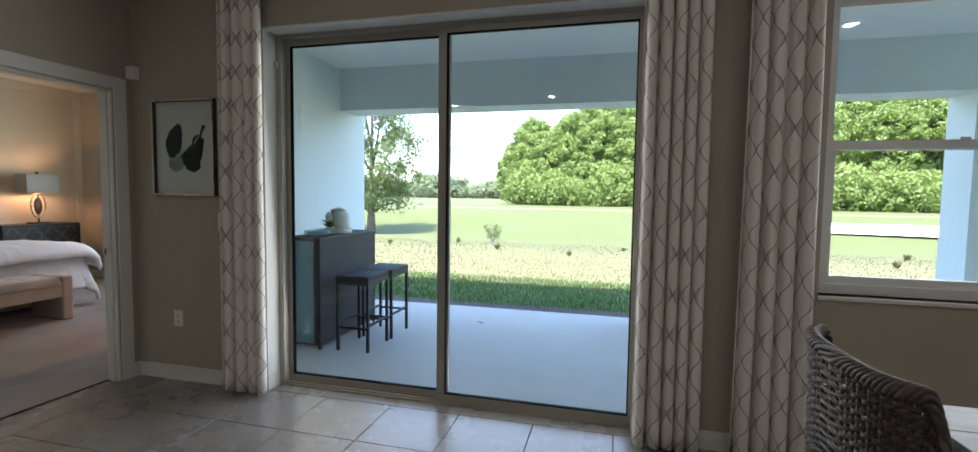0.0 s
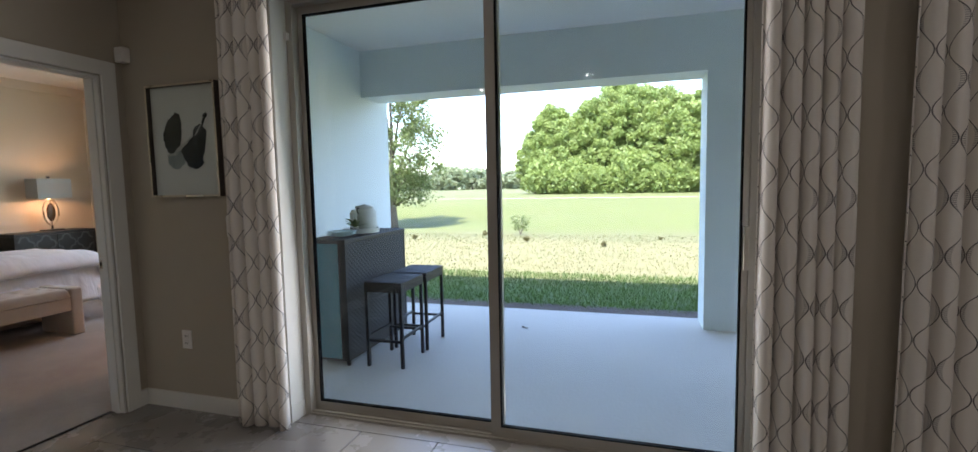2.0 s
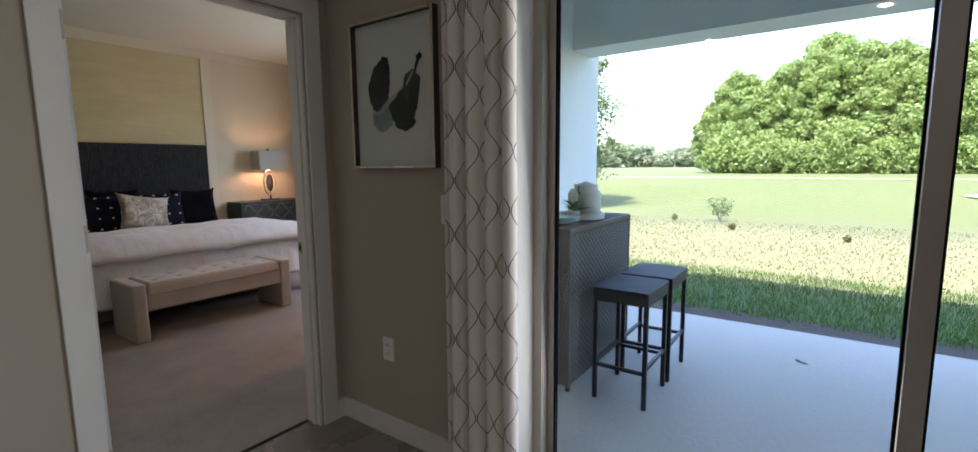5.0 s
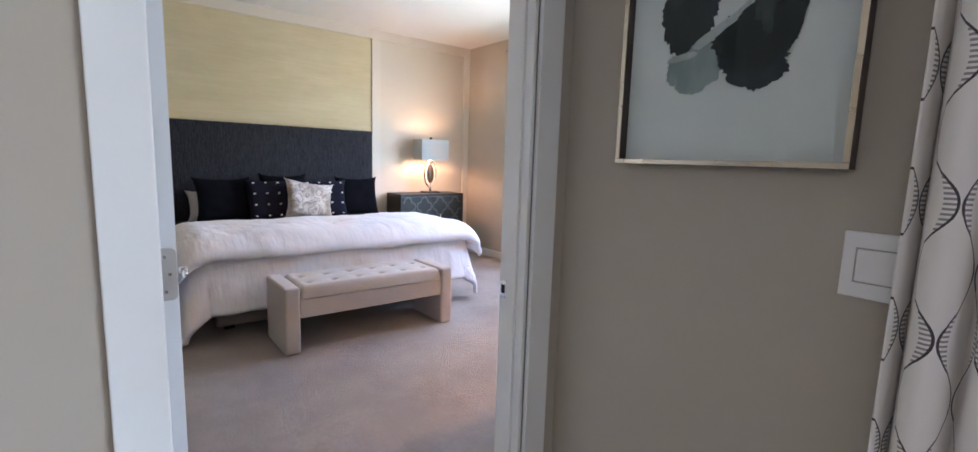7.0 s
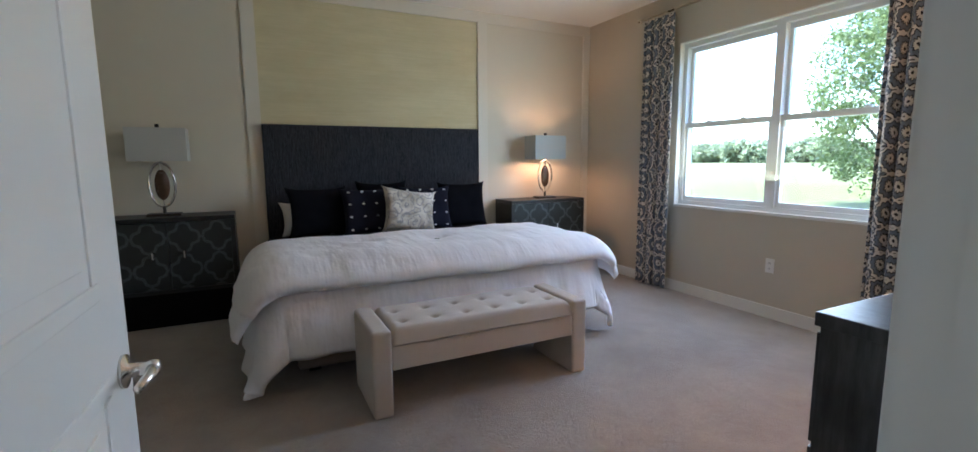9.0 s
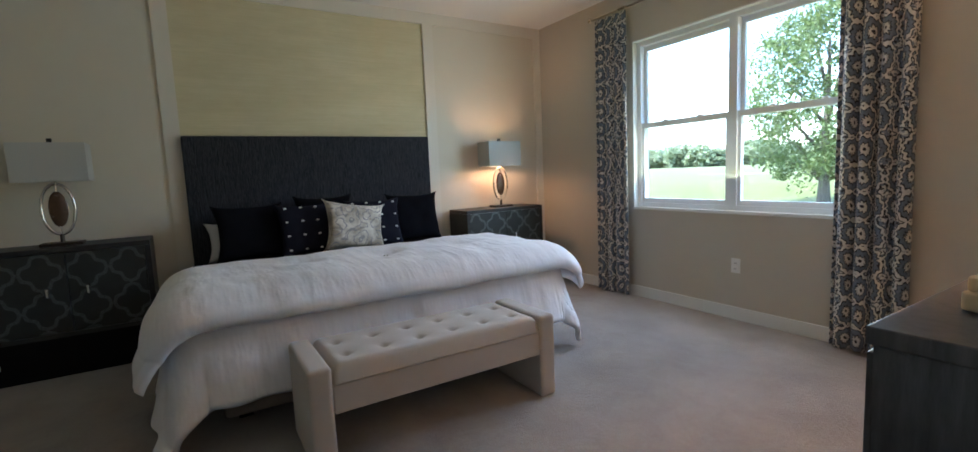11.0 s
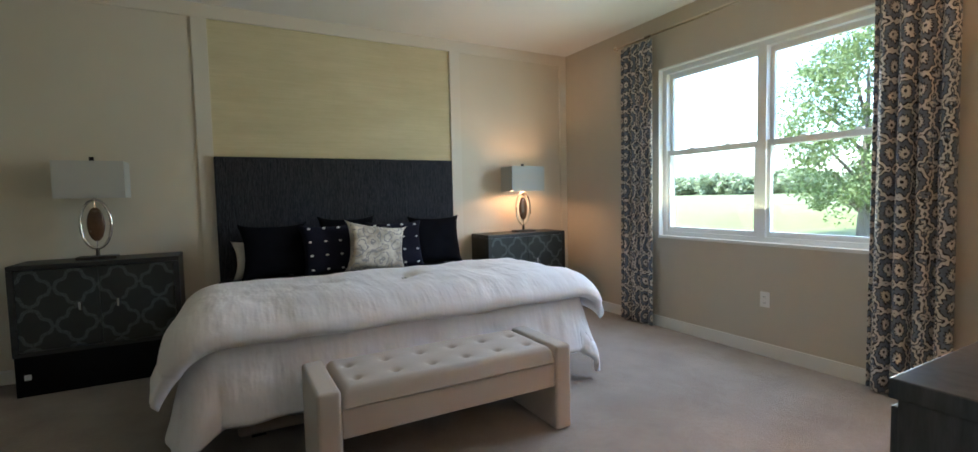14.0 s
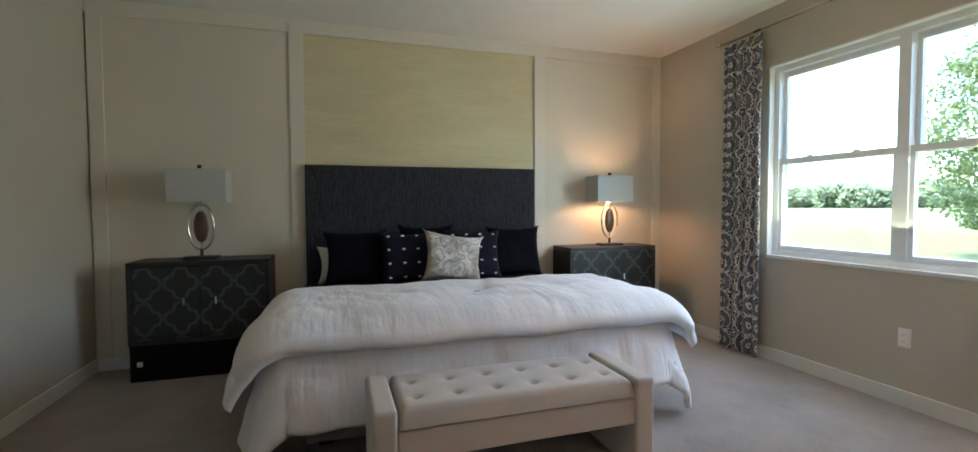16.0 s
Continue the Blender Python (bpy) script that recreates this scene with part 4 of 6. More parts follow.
FARTREE = tree("distant_tree", -40, 210, 9.0, 6.5, 0.0, 0.3, 26, 130, 0.6, 41, LEAF_HAZE, "distant tree on the horizon, haze put into its leaf colour", "distant trees")
for k in range(52):
    s = rng.uniform(0.7, 1.3)
    copy_thing(FARTREE, pose(-330 + 6.6 * k + rng.uniform(-3, 3), 225 + rng.uniform(-18, 25), GZ, 0, 0, rng.uniform(0, 360)) @ Matrix.Diagonal((s * 1.3, s, s, 1)))


def weed(x, y, h, seed, material, label):
    rng = random.Random(seed)
    t = empty("weed_bush", x, y, GZ, label=label, category="bush", group="weeds in the lawn")
    bm = bmesh.new()
    cs = []
    for k in range(9):
        a = rng.uniform(0, 6.28)
        e = Vector((math.cos(a) * h * rng.uniform(0.1, 0.5), math.sin(a) * h * rng.uniform(0.1, 0.5), h * rng.uniform(0.6, 1.0)))
        tube(bm, [(0, 0, 0), e * 0.5 + Vector((0, 0, 0.05)), e], [0.007, 0.005, 0.002], 5)
        cs += [(*(e * 0.5), h * 0.18), (*(e * 0.75), h * 0.18), (*e, h * 0.15)]
    part("stem", bm, BARK, t)
    crown = new("leaves", crown_mesh("leaves", cs, 22, 0.028, 1.0, seed, material))
    crown.parent = t


weed(-3.75, 14.3, 0.58, 51, LEAF_NEAR, "small leafy sapling standing in the rough grass")
for k in range(9):
    weed(-6.5 + 1.7 * k + 0.4 * math.sin(k * 3.0), 12.9 + 1.1 * math.sin(k * 1.7), 0.11 + 0.04 * math.sin(k), 60 + k, STRAWBLADE, "low dry weed in the rough grass")


# ---- lamps of the rooms ----
def downlight(x, y, z, watts):
    t = empty("recessed_light", x, y, z, label="round white recessed ceiling downlight, lit", category="downlight", group="recessed ceiling lights")
    bm = bmesh.new()
    lathe(bm, [(0.085, -0.004), (0.085, 0.0), (0.062, 0.0), (0.058, -0.006)], n=28, close=False)
    part("trim_ring", bm, PLASTIC, t)
    lamp = new("downlight_lamp", bpy.data.lights.new("downlight_lamp", "AREA"))
    lamp.data.shape, lamp.data.size, lamp.data.energy, lamp.data.color = "DISK", 0.11, watts, (1.0, 0.93, 0.84)
    lamp.matrix_world = look((x, y, z - 0.008), (x, y, z - 1))


# out of view: four follow glints in the door glass, the last is added
for x, y in ((0.95, -1.29), (0.95, -3.25), (-2.9, -2.0), (1.7, 0.95), (-1.2, -1.6)):
    downlight(x, y, CEIL_Z, 0.7)


def bulb(x, y, z, watts, colour):
    lamp = new("lamp_bulb", bpy.data.lights.new("lamp_bulb", "POINT"))
    lamp.data.energy, lamp.data.color, lamp.data.shadow_soft_size = watts, colour, 0.05
    lamp.location = (x, y, z)


# ---- curtains ----
def curtain(x0, x1, y, z0, z1, folds, depth, material, label, seed, flare=0.04):
    """A hanging panel, pleated; its pattern runs along the cloth."""
    rng = random.Random(seed)
    t = empty("curtain", (x0 + x1) / 2, y, z0, label=label, category="curtain", group="curtains")
    n, m = folds * 14, 26
    ph = [rng.uniform(-0.5, 0.5) for _ in range(folds + 2)]
    amp = [rng.uniform(0.45, 1.15) for _ in range(folds + 2)]
    bm = bmesh.new()
    uv = bm.loops.layers.uv.new("UVMap")
    rows, place = [], {}
    for j in range(m + 1):
        f = j / m
        row, s, last = [], 0.0, None
        half = (x1 - x0) / 2 * (1 + flare * (1 - f) ** 1.5)
        for i in range(n + 1):
            g = i / n * folds
            k = int(min(g, folds - 1e-6))
            a = amp[k] * (1 - (g - k)) + amp[k + 1] * (g - k)
            p = ph[k] * (1 - (g - k)) + ph[k + 1] * (g - k)
            w = math.sin(2 * math.pi * g + p * (1.2 - 0.5 * f))
            sharp = math.copysign(abs(w) ** 0.62, w)
            x = -half + 2 * half * i / n + 0.010 * math.cos(2 * math.pi * g + p) * (1 - 0.4 * f)
            yy = depth * a * sharp * (1.0 - 0.25 * f) + 0.006 * noise.noise((i * 0.15, f * 5, seed))
            v = bm.verts.new((x, yy, (z1 - z0) * f + (0.006 * math.sin(g * 5) if j == 0 else 0)))
            if last is not None:
                s += math.hypot(x - last[0], yy - last[1])
            last = (x, yy)
            place[v] = (s, z0 + (z1 - z0) * f)
            row.append(v)
        rows.append(row)
    for a, b in zip(rows, rows[1:]):
        for i in range(n):
            fc = bm.faces.new((a[i], a[i + 1], b[i + 1], b[i]))
            for lp in fc.loops:
                lp[uv].uv = place[lp.vert]
    cloth = part("cloth", bm, material, t, smooth=True)
    mod = cloth.modifiers.new("thickness", "SOLIDIFY")
    mod.thickness, mod.offset = 0.004, 0
    return t


curtain(-2.775, -2.455, 2.735, 0.012, 2.74, 4, 0.046, TRELLIS, "cream curtain with charcoal ogee trellis lines beside the patio door", 1)
curtain(-0.125, 0.205, 2.735, 0.012, 2.74, 5, 0.044, TRELLIS, "cream curtain with charcoal ogee trellis lines beside the patio door", 2)
curtain(0.375, 0.690, 2.735, 0.012, 2.74, 4, 0.050, TRELLIS, "cream curtain with charcoal ogee trellis lines beside a window", 3, 0.12)
curtain(-7.275, -6.885, 5.715, 0.015, 2.64, 4, 0.036, DAMASK, "cream, black and blue medallion print curtain", 4)
curtain(-5.185, -4.80, 5.715, 0.015, 2.64, 4, 0.040, DAMASK, "cream, black and blue medallion print curtain", 5)


def rod(x0, x1, y, z, wall_y, label):
    t = empty("curtain_rod", (x0 + x1) / 2, y, z, label=label, category="curtain rod")
    h = (x1 - x0) / 2
    part("rod", tube(bmesh.new(), [(-h, 0, 0), (h, 0, 0)], 0.011, 12), BRASS, t, smooth=True)
    for s in (-1, 1):
        bm = lathe(bmesh.new(), [(0.004, -0.026), (0.018, -0.018), (0.024, 0.0), (0.018, 0.018), (0.004, 0.026)], n=16)
        bmesh.ops.translate(bm, verts=bm.verts, vec=(s * (h + 0.018), 0, 0))
        part("finial", bm, BRASS, t, smooth=True)
        bm = boxed(s * (h - 0.06) - 0.008, s * (h - 0.06) + 0.008, 0, wall_y - y, -0.008, 0.008)
        box(bm, s * (h - 0.06) - 0.02, s * (h - 0.06) + 0.02, wall_y - y - 0.006, wall_y - y, -0.035, 0.035)
        part("bracket", bm, BRASS, t)


rod(-7.31, -4.74, 5.70, 2.665, WY, "champagne metal curtain rod over the bedroom window")
rod(-2.85, 0.28, 2.72, 2.765, BY0, "champagne metal curtain rod over the patio door")
rod(0.34, 3.2, 2.72, 2.765, BY0, "champagne metal curtain rod over the living window")


# ---- wall fittings ----
def outlet(x, y, z, label):
    t = empty("wall_outlet", x, y, z, label=label, category="outlet", group="wall outlets")
    part("cover_plate", boxed(-0.036, 0.036, -0.007, 0.0, -0.058, 0.058, 0.003), PLASTIC, t)
    for s in (-1, 1):
        o = part("socket", boxed(-0.017, 0.017, -0.0095, -0.0065, s * 0.022 - 0.015, s * 0.022 + 0.015, 0.002), PLASTIC, t)
        bm = boxed(-0.008, -0.005, -0.0105, -0.009, s * 0.022 - 0.006, s * 0.022 + 0.004)
        box(bm, 0.005, 0.008, -0.0105, -0.009, s * 0.022 - 0.006, s * 0.022 + 0.004)
        part("slot", bm, BLACKMETAL, o)


outlet(-3.228, BY0, 0.445, "white duplex outlet on the greige wall")
outlet(-5.875, WY, 0.43, "white duplex outlet under the bedroom window")

sw = empty("light_switch", -2.80, BY0, 1.145, label="white wide rocker light switch partly behind a curtain", category="light switch")
part("cover_plate", boxed(-0.069, 0.069, -0.008, 0, -0.062, 0.062, 0.004), PLASTIC, sw)
# grey plate behind the rocker, coloured as the shade round its edge
part("rocker_gap_shade", boxed(-0.048, 0.048, -0.0088, -0.0075, -0.033, 0.033), ALU, sw, "grey surround drawn as shade round the rocker")
part("rocker", boxed(-0.045, 0.045, -0.012, -0.006, -0.030, 0.030, 0.003), PLASTIC, sw)
sensor = empty("alarm_sensor", -3.55, BY0, 2.175, label="small white alarm sensor high in the wall corner", category="sensor")
part("body", boxed(-0.034, 0.034, -0.05, 0, -0.045, 0.045, 0.008), PLASTIC, sensor)
part("window", boxed(-0.022, 0.022, -0.054, -0.049, -0.032, 0.0, 0.002), VINYL, sensor)


def blob(bm, cx, cz, rx, rz, turn, seed, y):
    n = 200
    c, s = math.cos(radians(turn)), math.sin(radians(turn))
    vs = []
    for k in range(n):
        a = 2 * math.pi * k / n
        r = 1 + 0.34 * noise.noise((math.cos(a) * 1.4 + seed, math.sin(a) * 1.4, seed)) + 0.12 * noise.noise((math.cos(a) * 5, math.sin(a) * 5, seed)) + 0.10 * noise.noise((math.cos(a) * 17, math.sin(a) * 17, seed))
        x, z = rx * r * math.cos(a), rz * r * math.sin(a)
        vs.append(bm.verts.new((cx + c * x - s * z, y, cz + s * x + c * z)))
    bm.faces.new(vs)


def picture():
    t = empty("framed_picture", -3.125, BY0, 1.648, label="framed abstract ink brush painting in a champagne frame", category="picture")
    w, h = 0.258, 0.328
    edge, face = bmesh.new(), bmesh.new()
    for a in ((-w, w, -h, -h + 0.012), (-w, w, h - 0.012, h), (-w, -w + 0.012, -h + 0.012, h - 0.012), (w - 0.012, w, -h + 0.012, h - 0.012)):
        box(edge, a[0], a[1], -0.036, -0.002, a[2], a[3], 0.001)
        box(face, a[0] + 0.0005, a[1] - 0.0005, -0.039, -0.036, a[2] + 0.0005, a[3] - 0.0005, 0.0008)
    frame_ = part("frame", edge, DARKFRAME, t, "dark brown frame sides")
    part("gilt_face", face, BRASS, frame_, "champagne face")
    part("mat", boxed(-w + 0.012, w - 0.012, -0.010, -0.004, -h + 0.012, h - 0.012), MATBOARD, t)
    strokes = ((-0.088, 0.040, 0.068, 0.110, -14, 1.0, INK), (-0.120, 0.085, 0.022, 0.050, -20, 8.0, INKGREY),
               (0.055, -0.055, 0.085, 0.070, 18, 2.0, INK), (0.062, -0.100, 0.080, 0.058, 10, 4.0, INKBLUE),
               (0.108, 0.020, 0.052, 0.072, -16, 3.0, INKGREY), (0.125, -0.015, 0.030, 0.075, -8, 11.0, INK), (0.142, 0.108, 0.009, 0.050, -22, 6.0, INK), (0.155, 0.140, 0.018, 0.013, 10, 7.0, INK),
               (-0.075, -0.105, 0.072, 0.050, 6, 5.0, INKSAGE),
               (-0.030, -0.035, 0.066, 0.011, 30, 12.0, DRYBRUSH), (-0.105, -0.078, 0.044, 0.008, 8, 13.0, DRYBRUSH), (0.10, 0.055, 0.040, 0.006, 52, 14.0, DRYBRUSH), (0.02, 0.0, 0.045, 0.005, 36, 15.0, DRYBRUSH))
    for k, (cx, cz, rx, rz, turn, seed, m) in enumerate(strokes):
        bm = bmesh.new()
        blob(bm, cx, cz, rx, rz, turn, seed, -0.0104 - 0.0003 * ((5, 6, 7, 4, 8, 9, 3, 2, 1, 10, 11, 12, 13)[k]))
        part("brush_stroke", bm, m, t)
    part("glazing", boxed(-w + 0.014, w - 0.014, -0.0225, -0.0205, -h + 0.014, h - 0.014), ARTGLASS, t).visible_shadow = False


picture()


# ---- patio things ----
def weave_panel(bm, w, h, cols, rows, bump):
    """A woven sheet in x and z: over and under bands."""
    nx, nz = cols * 2, rows * 2
    g = [[bm.verts.new((w * i / nx, -bump * (1 if ((i // 2) + (j // 2)) % 2 else -1) * (1 if i % 2 and j % 2 else 0.15), h * j / nz)) for j in range(nz + 1)] for i in range(nx + 1)]
    for i in range(nx):
        for j in range(nz):
            bm.faces.new((g[i][j], g[i + 1][j], g[i + 1][j + 1], g[i][j + 1]))
    return bm


def bar_cabinet():
    x0, x1, y0, y1, top = -3.09, -2.745, 3.80, 4.83, 0.955
    t = empty("bar_cabinet", (x0 + x1) / 2, (y0 + y1) / 2, -0.05, label="dark brown resin wicker bar cabinet, teal reflection coloured on its end", category="bar cabinet")
    hx, hy, h = (x1 - x0) / 2, (y1 - y0) / 2, top + 0.05
    part("body", boxed(-hx + 0.012, hx - 0.012, -hy + 0.012, hy - 0.012, 0.03, h - 0.03), BARPANEL, t)
    bm = weave_panel(bmesh.new(), 2 * hy - 0.05, h - 0.10, 40, 44, 0.004)
    bmesh.ops.rotate(bm, verts=bm.verts, cent=(0, 0, 0), matrix=Matrix.Rotation(radians(90), 3, "Z"))
    bmesh.ops.translate(bm, verts=bm.verts, vec=(hx - 0.006, -hy + 0.025, 0.06))
    part("front_weave", bm, WICKER_DARK, t)
    bm = weave_panel(bmesh.new(), 2 * hx - 0.02, 2 * hy - 0.02, 14, 42, 0.004)
    bmesh.ops.rotate(bm, verts=bm.verts, cent=(0, 0, 0), matrix=Matrix.Rotation(radians(-90), 3, "X"))
    bmesh.ops.translate(bm, verts=bm.verts, vec=(-hx + 0.01, -hy + 0.01, h + 0.001))
    part("top_weave", bm, WICKER_DARK, t)
    bm = bmesh.new()
    box(bm, -hx, hx, -hy, hy, h - 0.035, h, 0.006)
    part("top", bm, WICKER_DARK, t)
    # teal reflection over the near end, put in as a coloured sheet
    part("end_reflection", boxed(-hx + 0.01, hx - 0.075, -hy + 0.004, -hy + 0.014, 0.05, h - 0.036), TEAL, t, "teal reflection coloured onto the cabinet end")
    for sx in (-1, 1):
        for sy in (-1, 1):
            part("post", boxed(sx * (hx - 0.014) - 0.012, sx * (hx - 0.014) + 0.012, sy * (hy - 0.014) - 0.012, sy * (hy - 0.014) + 0.012, 0, h - 0.035, 0.003), WICKER_DARK, t)
    return t


bar_cabinet()


def bar_stool():
    t = empty("bar_stool", -2.45, 4.03, -0.05, label="backless dark wicker bar stool with black metal legs", category="bar stool", group="bar stools by the cabinet")
    hx, hy, h = 0.16, 0.20, 0.68
    part("apron", boxed(-hx, hx, -hy, hy, h - 0.085, h - 0.008, 0.006), WICKER_DARK, t)
    bm = weave_panel(bmesh.new(), 2 * hx, 2 * hy, 16, 20, 0.003)
    bmesh.ops.rotate(bm, verts=bm.verts, cent=(0, 0, 0), matrix=Matrix.Rotation(radians(-90), 3, "X"))
    bmesh.ops.translate(bm, verts=bm.verts, vec=(-hx, -hy, h - 0.004))
    part("seat", bm, WICKER_DARK, t)
    for sx in (-1, 1):
        for sy in (-1, 1):
            part("leg", boxed(sx * (hx - 0.014) - 0.0125, sx * (hx - 0.014) + 0.0125, sy * (hy - 0.014) - 0.0125, sy * (hy - 0.014) + 0.0125, 0, h - 0.08, 0.003), BLACKMETAL, t)
    for s in (-1, 1):
        part("footrest", boxed(s * (hx - 0.014) - 0.009, s * (hx - 0.014) + 0.009, -hy + 0.027, hy - 0.027, 0.225, 0.245), BLACKMETAL, t)
        part("footrest", boxed(-hx + 0.027, hx - 0.027, s * (hy - 0.014) - 0.009, s * (hy - 0.014) + 0.009, 0.20, 0.22), BLACKMETAL, t)
    return t


stool = bar_stool()
copy_thing(stool, pose(-2.445, 4.475, -0.05, 0, 0, 1))

BAR_TOP = 0.9605
tray = empty("serving_tray", -2.93, 4.35, BAR_TOP, label="round pale grey serving tray on the bar cabinet", category="tray")
part("dish", lathe(bmesh.new(), [(0.001, 0.004), (0.145, 0.004), (0.150, 0.008), (0.152, 0.040), (0.158, 0.040), (0.158, 0.0), (0.001, 0.0)], n=40, close=False), STONEWARE, tray, smooth=False)
plates = empty("plate", -2.93, 4.03, BAR_TOP, label="pale aqua plate stacked on the bar cabinet", category="plate", group="plates on the bar")
part("dish", lathe(bmesh.new(), [(0.001, 0.006), (0.07, 0.006), (0.118, 0.018), (0.121, 0.016), (0.075, 0.0), (0.001, 0.0)], n=36, close=False), TRAYBLUE, plates, smooth=True)
for k in range(1, 3):
    copy_thing(plates, pose(-2.93 + 0.004 * k, 4.03 + 0.003 * k, BAR_TOP + 0.0115 * k))
jug = empty("milk_churn", -2.92, 4.40, BAR_TOP + 0.004, label="speckled grey stoneware churn with wire handles on the tray", category="jar")
part("body", lathe(bmesh.new(), [(0.078, 0.0), (0.098, 0.008), (0.104, 0.075), (0.103, 0.165), (0.090, 0.192), (0.078, 0.203), (0.083, 0.218), (0.085, 0.226), (0.03, 0.238), (0.010, 0.248)], n=32), STONEWARE, jug, smooth=True)
for s in (-1, 1):
    part("handle", tube(bmesh.new(), [(0, s * 0.085, 0.210), (0, s * 0.122, 0.216), (0, s * 0.126, 0.185), (0, s * 0.101, 0.165)], 0.004, 8), BLACKMETAL, jug)


def leaves_fan(n, length, width, rng, lift=(0.2, 1.1), curl=0.4):
    """Pointed leaves springing from one spot."""
    bm = bmesh.new()
    for k in range(n):
        a, e = k * 2.399 + rng.uniform(-0.3, 0.3), rng.uniform(*lift)
        L, wd = length * rng.uniform(0.7, 1.1), width * rng.uniform(0.8, 1.2)
        d, s = Vector((math.cos(a), math.sin(a), 0)), Vector((-math.sin(a), math.cos(a), 0))
        rowl, rowr, mid = [], [], []
        for i in range(6):
            f = i / 5
            p = d * (L * f * math.cos(e * (1 - curl * f))) + Vector((0, 0, L * f * math.sin(e * (1 - curl * f))))
            ww = wd * math.sin(math.pi * min(0.97, 0.18 + 0.82 * f)) * 0.5
            rowl.append(bm.verts.new(p - s * ww + Vector((0, 0, 0.15 * ww))))
            mid.append(bm.verts.new(p - Vector((0, 0, 0.2 * ww))))
            rowr.append(bm.verts.new(p + s * ww + Vector((0, 0, 0.15 * ww))))
        for i in range(5):
            bm.faces.new((rowl[i], mid[i], mid[i + 1], rowl[i + 1]))
            bm.faces.new((mid[i], rowr[i], rowr[i + 1], mid[i + 1]))
    return bm


plant = empty("potted_plant", -2.94, 4.255, BAR_TOP + 0.004, label="small leafy green plant in a dark pot on the tray", category="plant")
part("pot", lathe(bmesh.new(), [(0.028, 0), (0.040, 0.05), (0.042, 0.052), (0.036, 0.050), (0.002, 0.046)], n=24), STONEWARE, plant, smooth=True)
bm = leaves_fan(26, 0.12, 0.035, random.Random(3), (0.3, 1.4))
bmesh.ops.translate(bm, verts=bm.verts, vec=(0, 0, 0.05))
part("leaves", bm, HERB, plant, smooth=True)
glassjar = empty("wire_lantern", -2.97, 4.30, BAR_TOP + 0.004, label="small white wire lantern behind the plant", category="lantern")
part("cage", lathe(bmesh.new(), [(0.03, 0.0), (0.034, 0.10), (0.036, 0.17), (0.02, 0.19), (0.018, 0.20)], n=10), STONEWARE, glassjar)
leafbit = empty("fallen_leaf", -1.62, 5.1, -0.05, label="single brown leaf lying on the concrete", category="leaf")
bm = leaves_fan(2, 0.06, 0.035, random.Random(9), (0.05, 0.2))
part("blade", bm, TWINE, leafbit)


# ---- living room furniture ----
def wicker_chair(x, y, turn):
    t = empty("wicker_chair", x, y, 0, turn, "brown grey woven rattan dining armchair with a curved back", "chair")
    # plan of the back: a rounded box, open towards local +y
    def rim(a):
        c, s = math.cos(a), math.sin(a)
        return 0.275 * math.copysign(abs(c) ** 0.6, c), 0.28 * math.copysign(abs(s) ** 0.6, s)

    def height(a):
        k = min(1.0, max(0.0, (-math.sin(a) - 0.30) / 0.35))
        return 0.64 + 0.31 * k * k * (3 - 2 * k)

    steps = 112
    a0, a1 = radians(-190), radians(10)
    bm = bmesh.new()
    rows = 62
    for j in range(rows):
        pts = []
        for i in range(steps + 1):
            a = a0 + (a1 - a0) * i / steps
            z = 0.16 + (height(a) - 0.16) * (j + 0.5) / rows
            w = 0.009 * math.sin(i * math.pi * 0.5 + j * 2.1)
            f = 1 + 0.10 * (z - 0.4)
            cx, cy = rim(a)
            pts.append((cx * f * (1 + w / 0.3), cy * f * (1 + w / 0.3), z))
        tube(bm, pts, 0.0056, 5)
    part("back_weave", bm, WICKER_CHAIR, t, smooth=True)
    for i in range(0, steps + 1, 2):
        a = a0 + (a1 - a0) * i / steps
        cx, cy = rim(a)
        part("stake", tube(bmesh.new(), [(cx * (1 + 0.1 * (z - 0.4)), cy * (1 + 0.1 * (z - 0.4)), z) for z in (0.10, height(a) * 0.5, height(a))], 0.006, 5), WICKER_CHAIR, t)
    bm = bmesh.new()
    for q in range(6):
        pts = []
        for i in range(steps * 2 + 1):
            a = a0 + (a1 - a0) * i / steps / 2
            ph = i * 0.30 + q * math.pi / 3
            cx, cy = rim(a)
            f = 1 + 0.1 * (height(a) - 0.4)
            pts.append((cx * f + 0.015 * math.cos(ph) * math.cos(a), cy * f + 0.015 * math.cos(ph) * math.sin(a), height(a) + 0.012 + 0.015 * math.sin(ph)))
        tube(bm, pts, 0.0068, 6)
    part("braided_rim", bm, WICKER_CHAIR, t, smooth=True)
    bm = lathe(bmesh.new(), [(0.27, 0.36), (0.29, 0.38), (0.29, 0.43), (0.26, 0.455), (0.05, 0.46)], n=32)
    part("seat", bm, LINEN, t, smooth=True)
    for a in (-150, -30, 30, 150):
        c, s = math.cos(radians(a)) * 0.25, math.sin(radians(a)) * 0.25
        part("leg", tube(bmesh.new(), [(c, s, 0), (c * 0.95, s * 0.95, 0.38)], [0.016, 0.02], 8), BLACKWOOD, t)
    return t


wicker_chair(0.585, 1.44, -90)


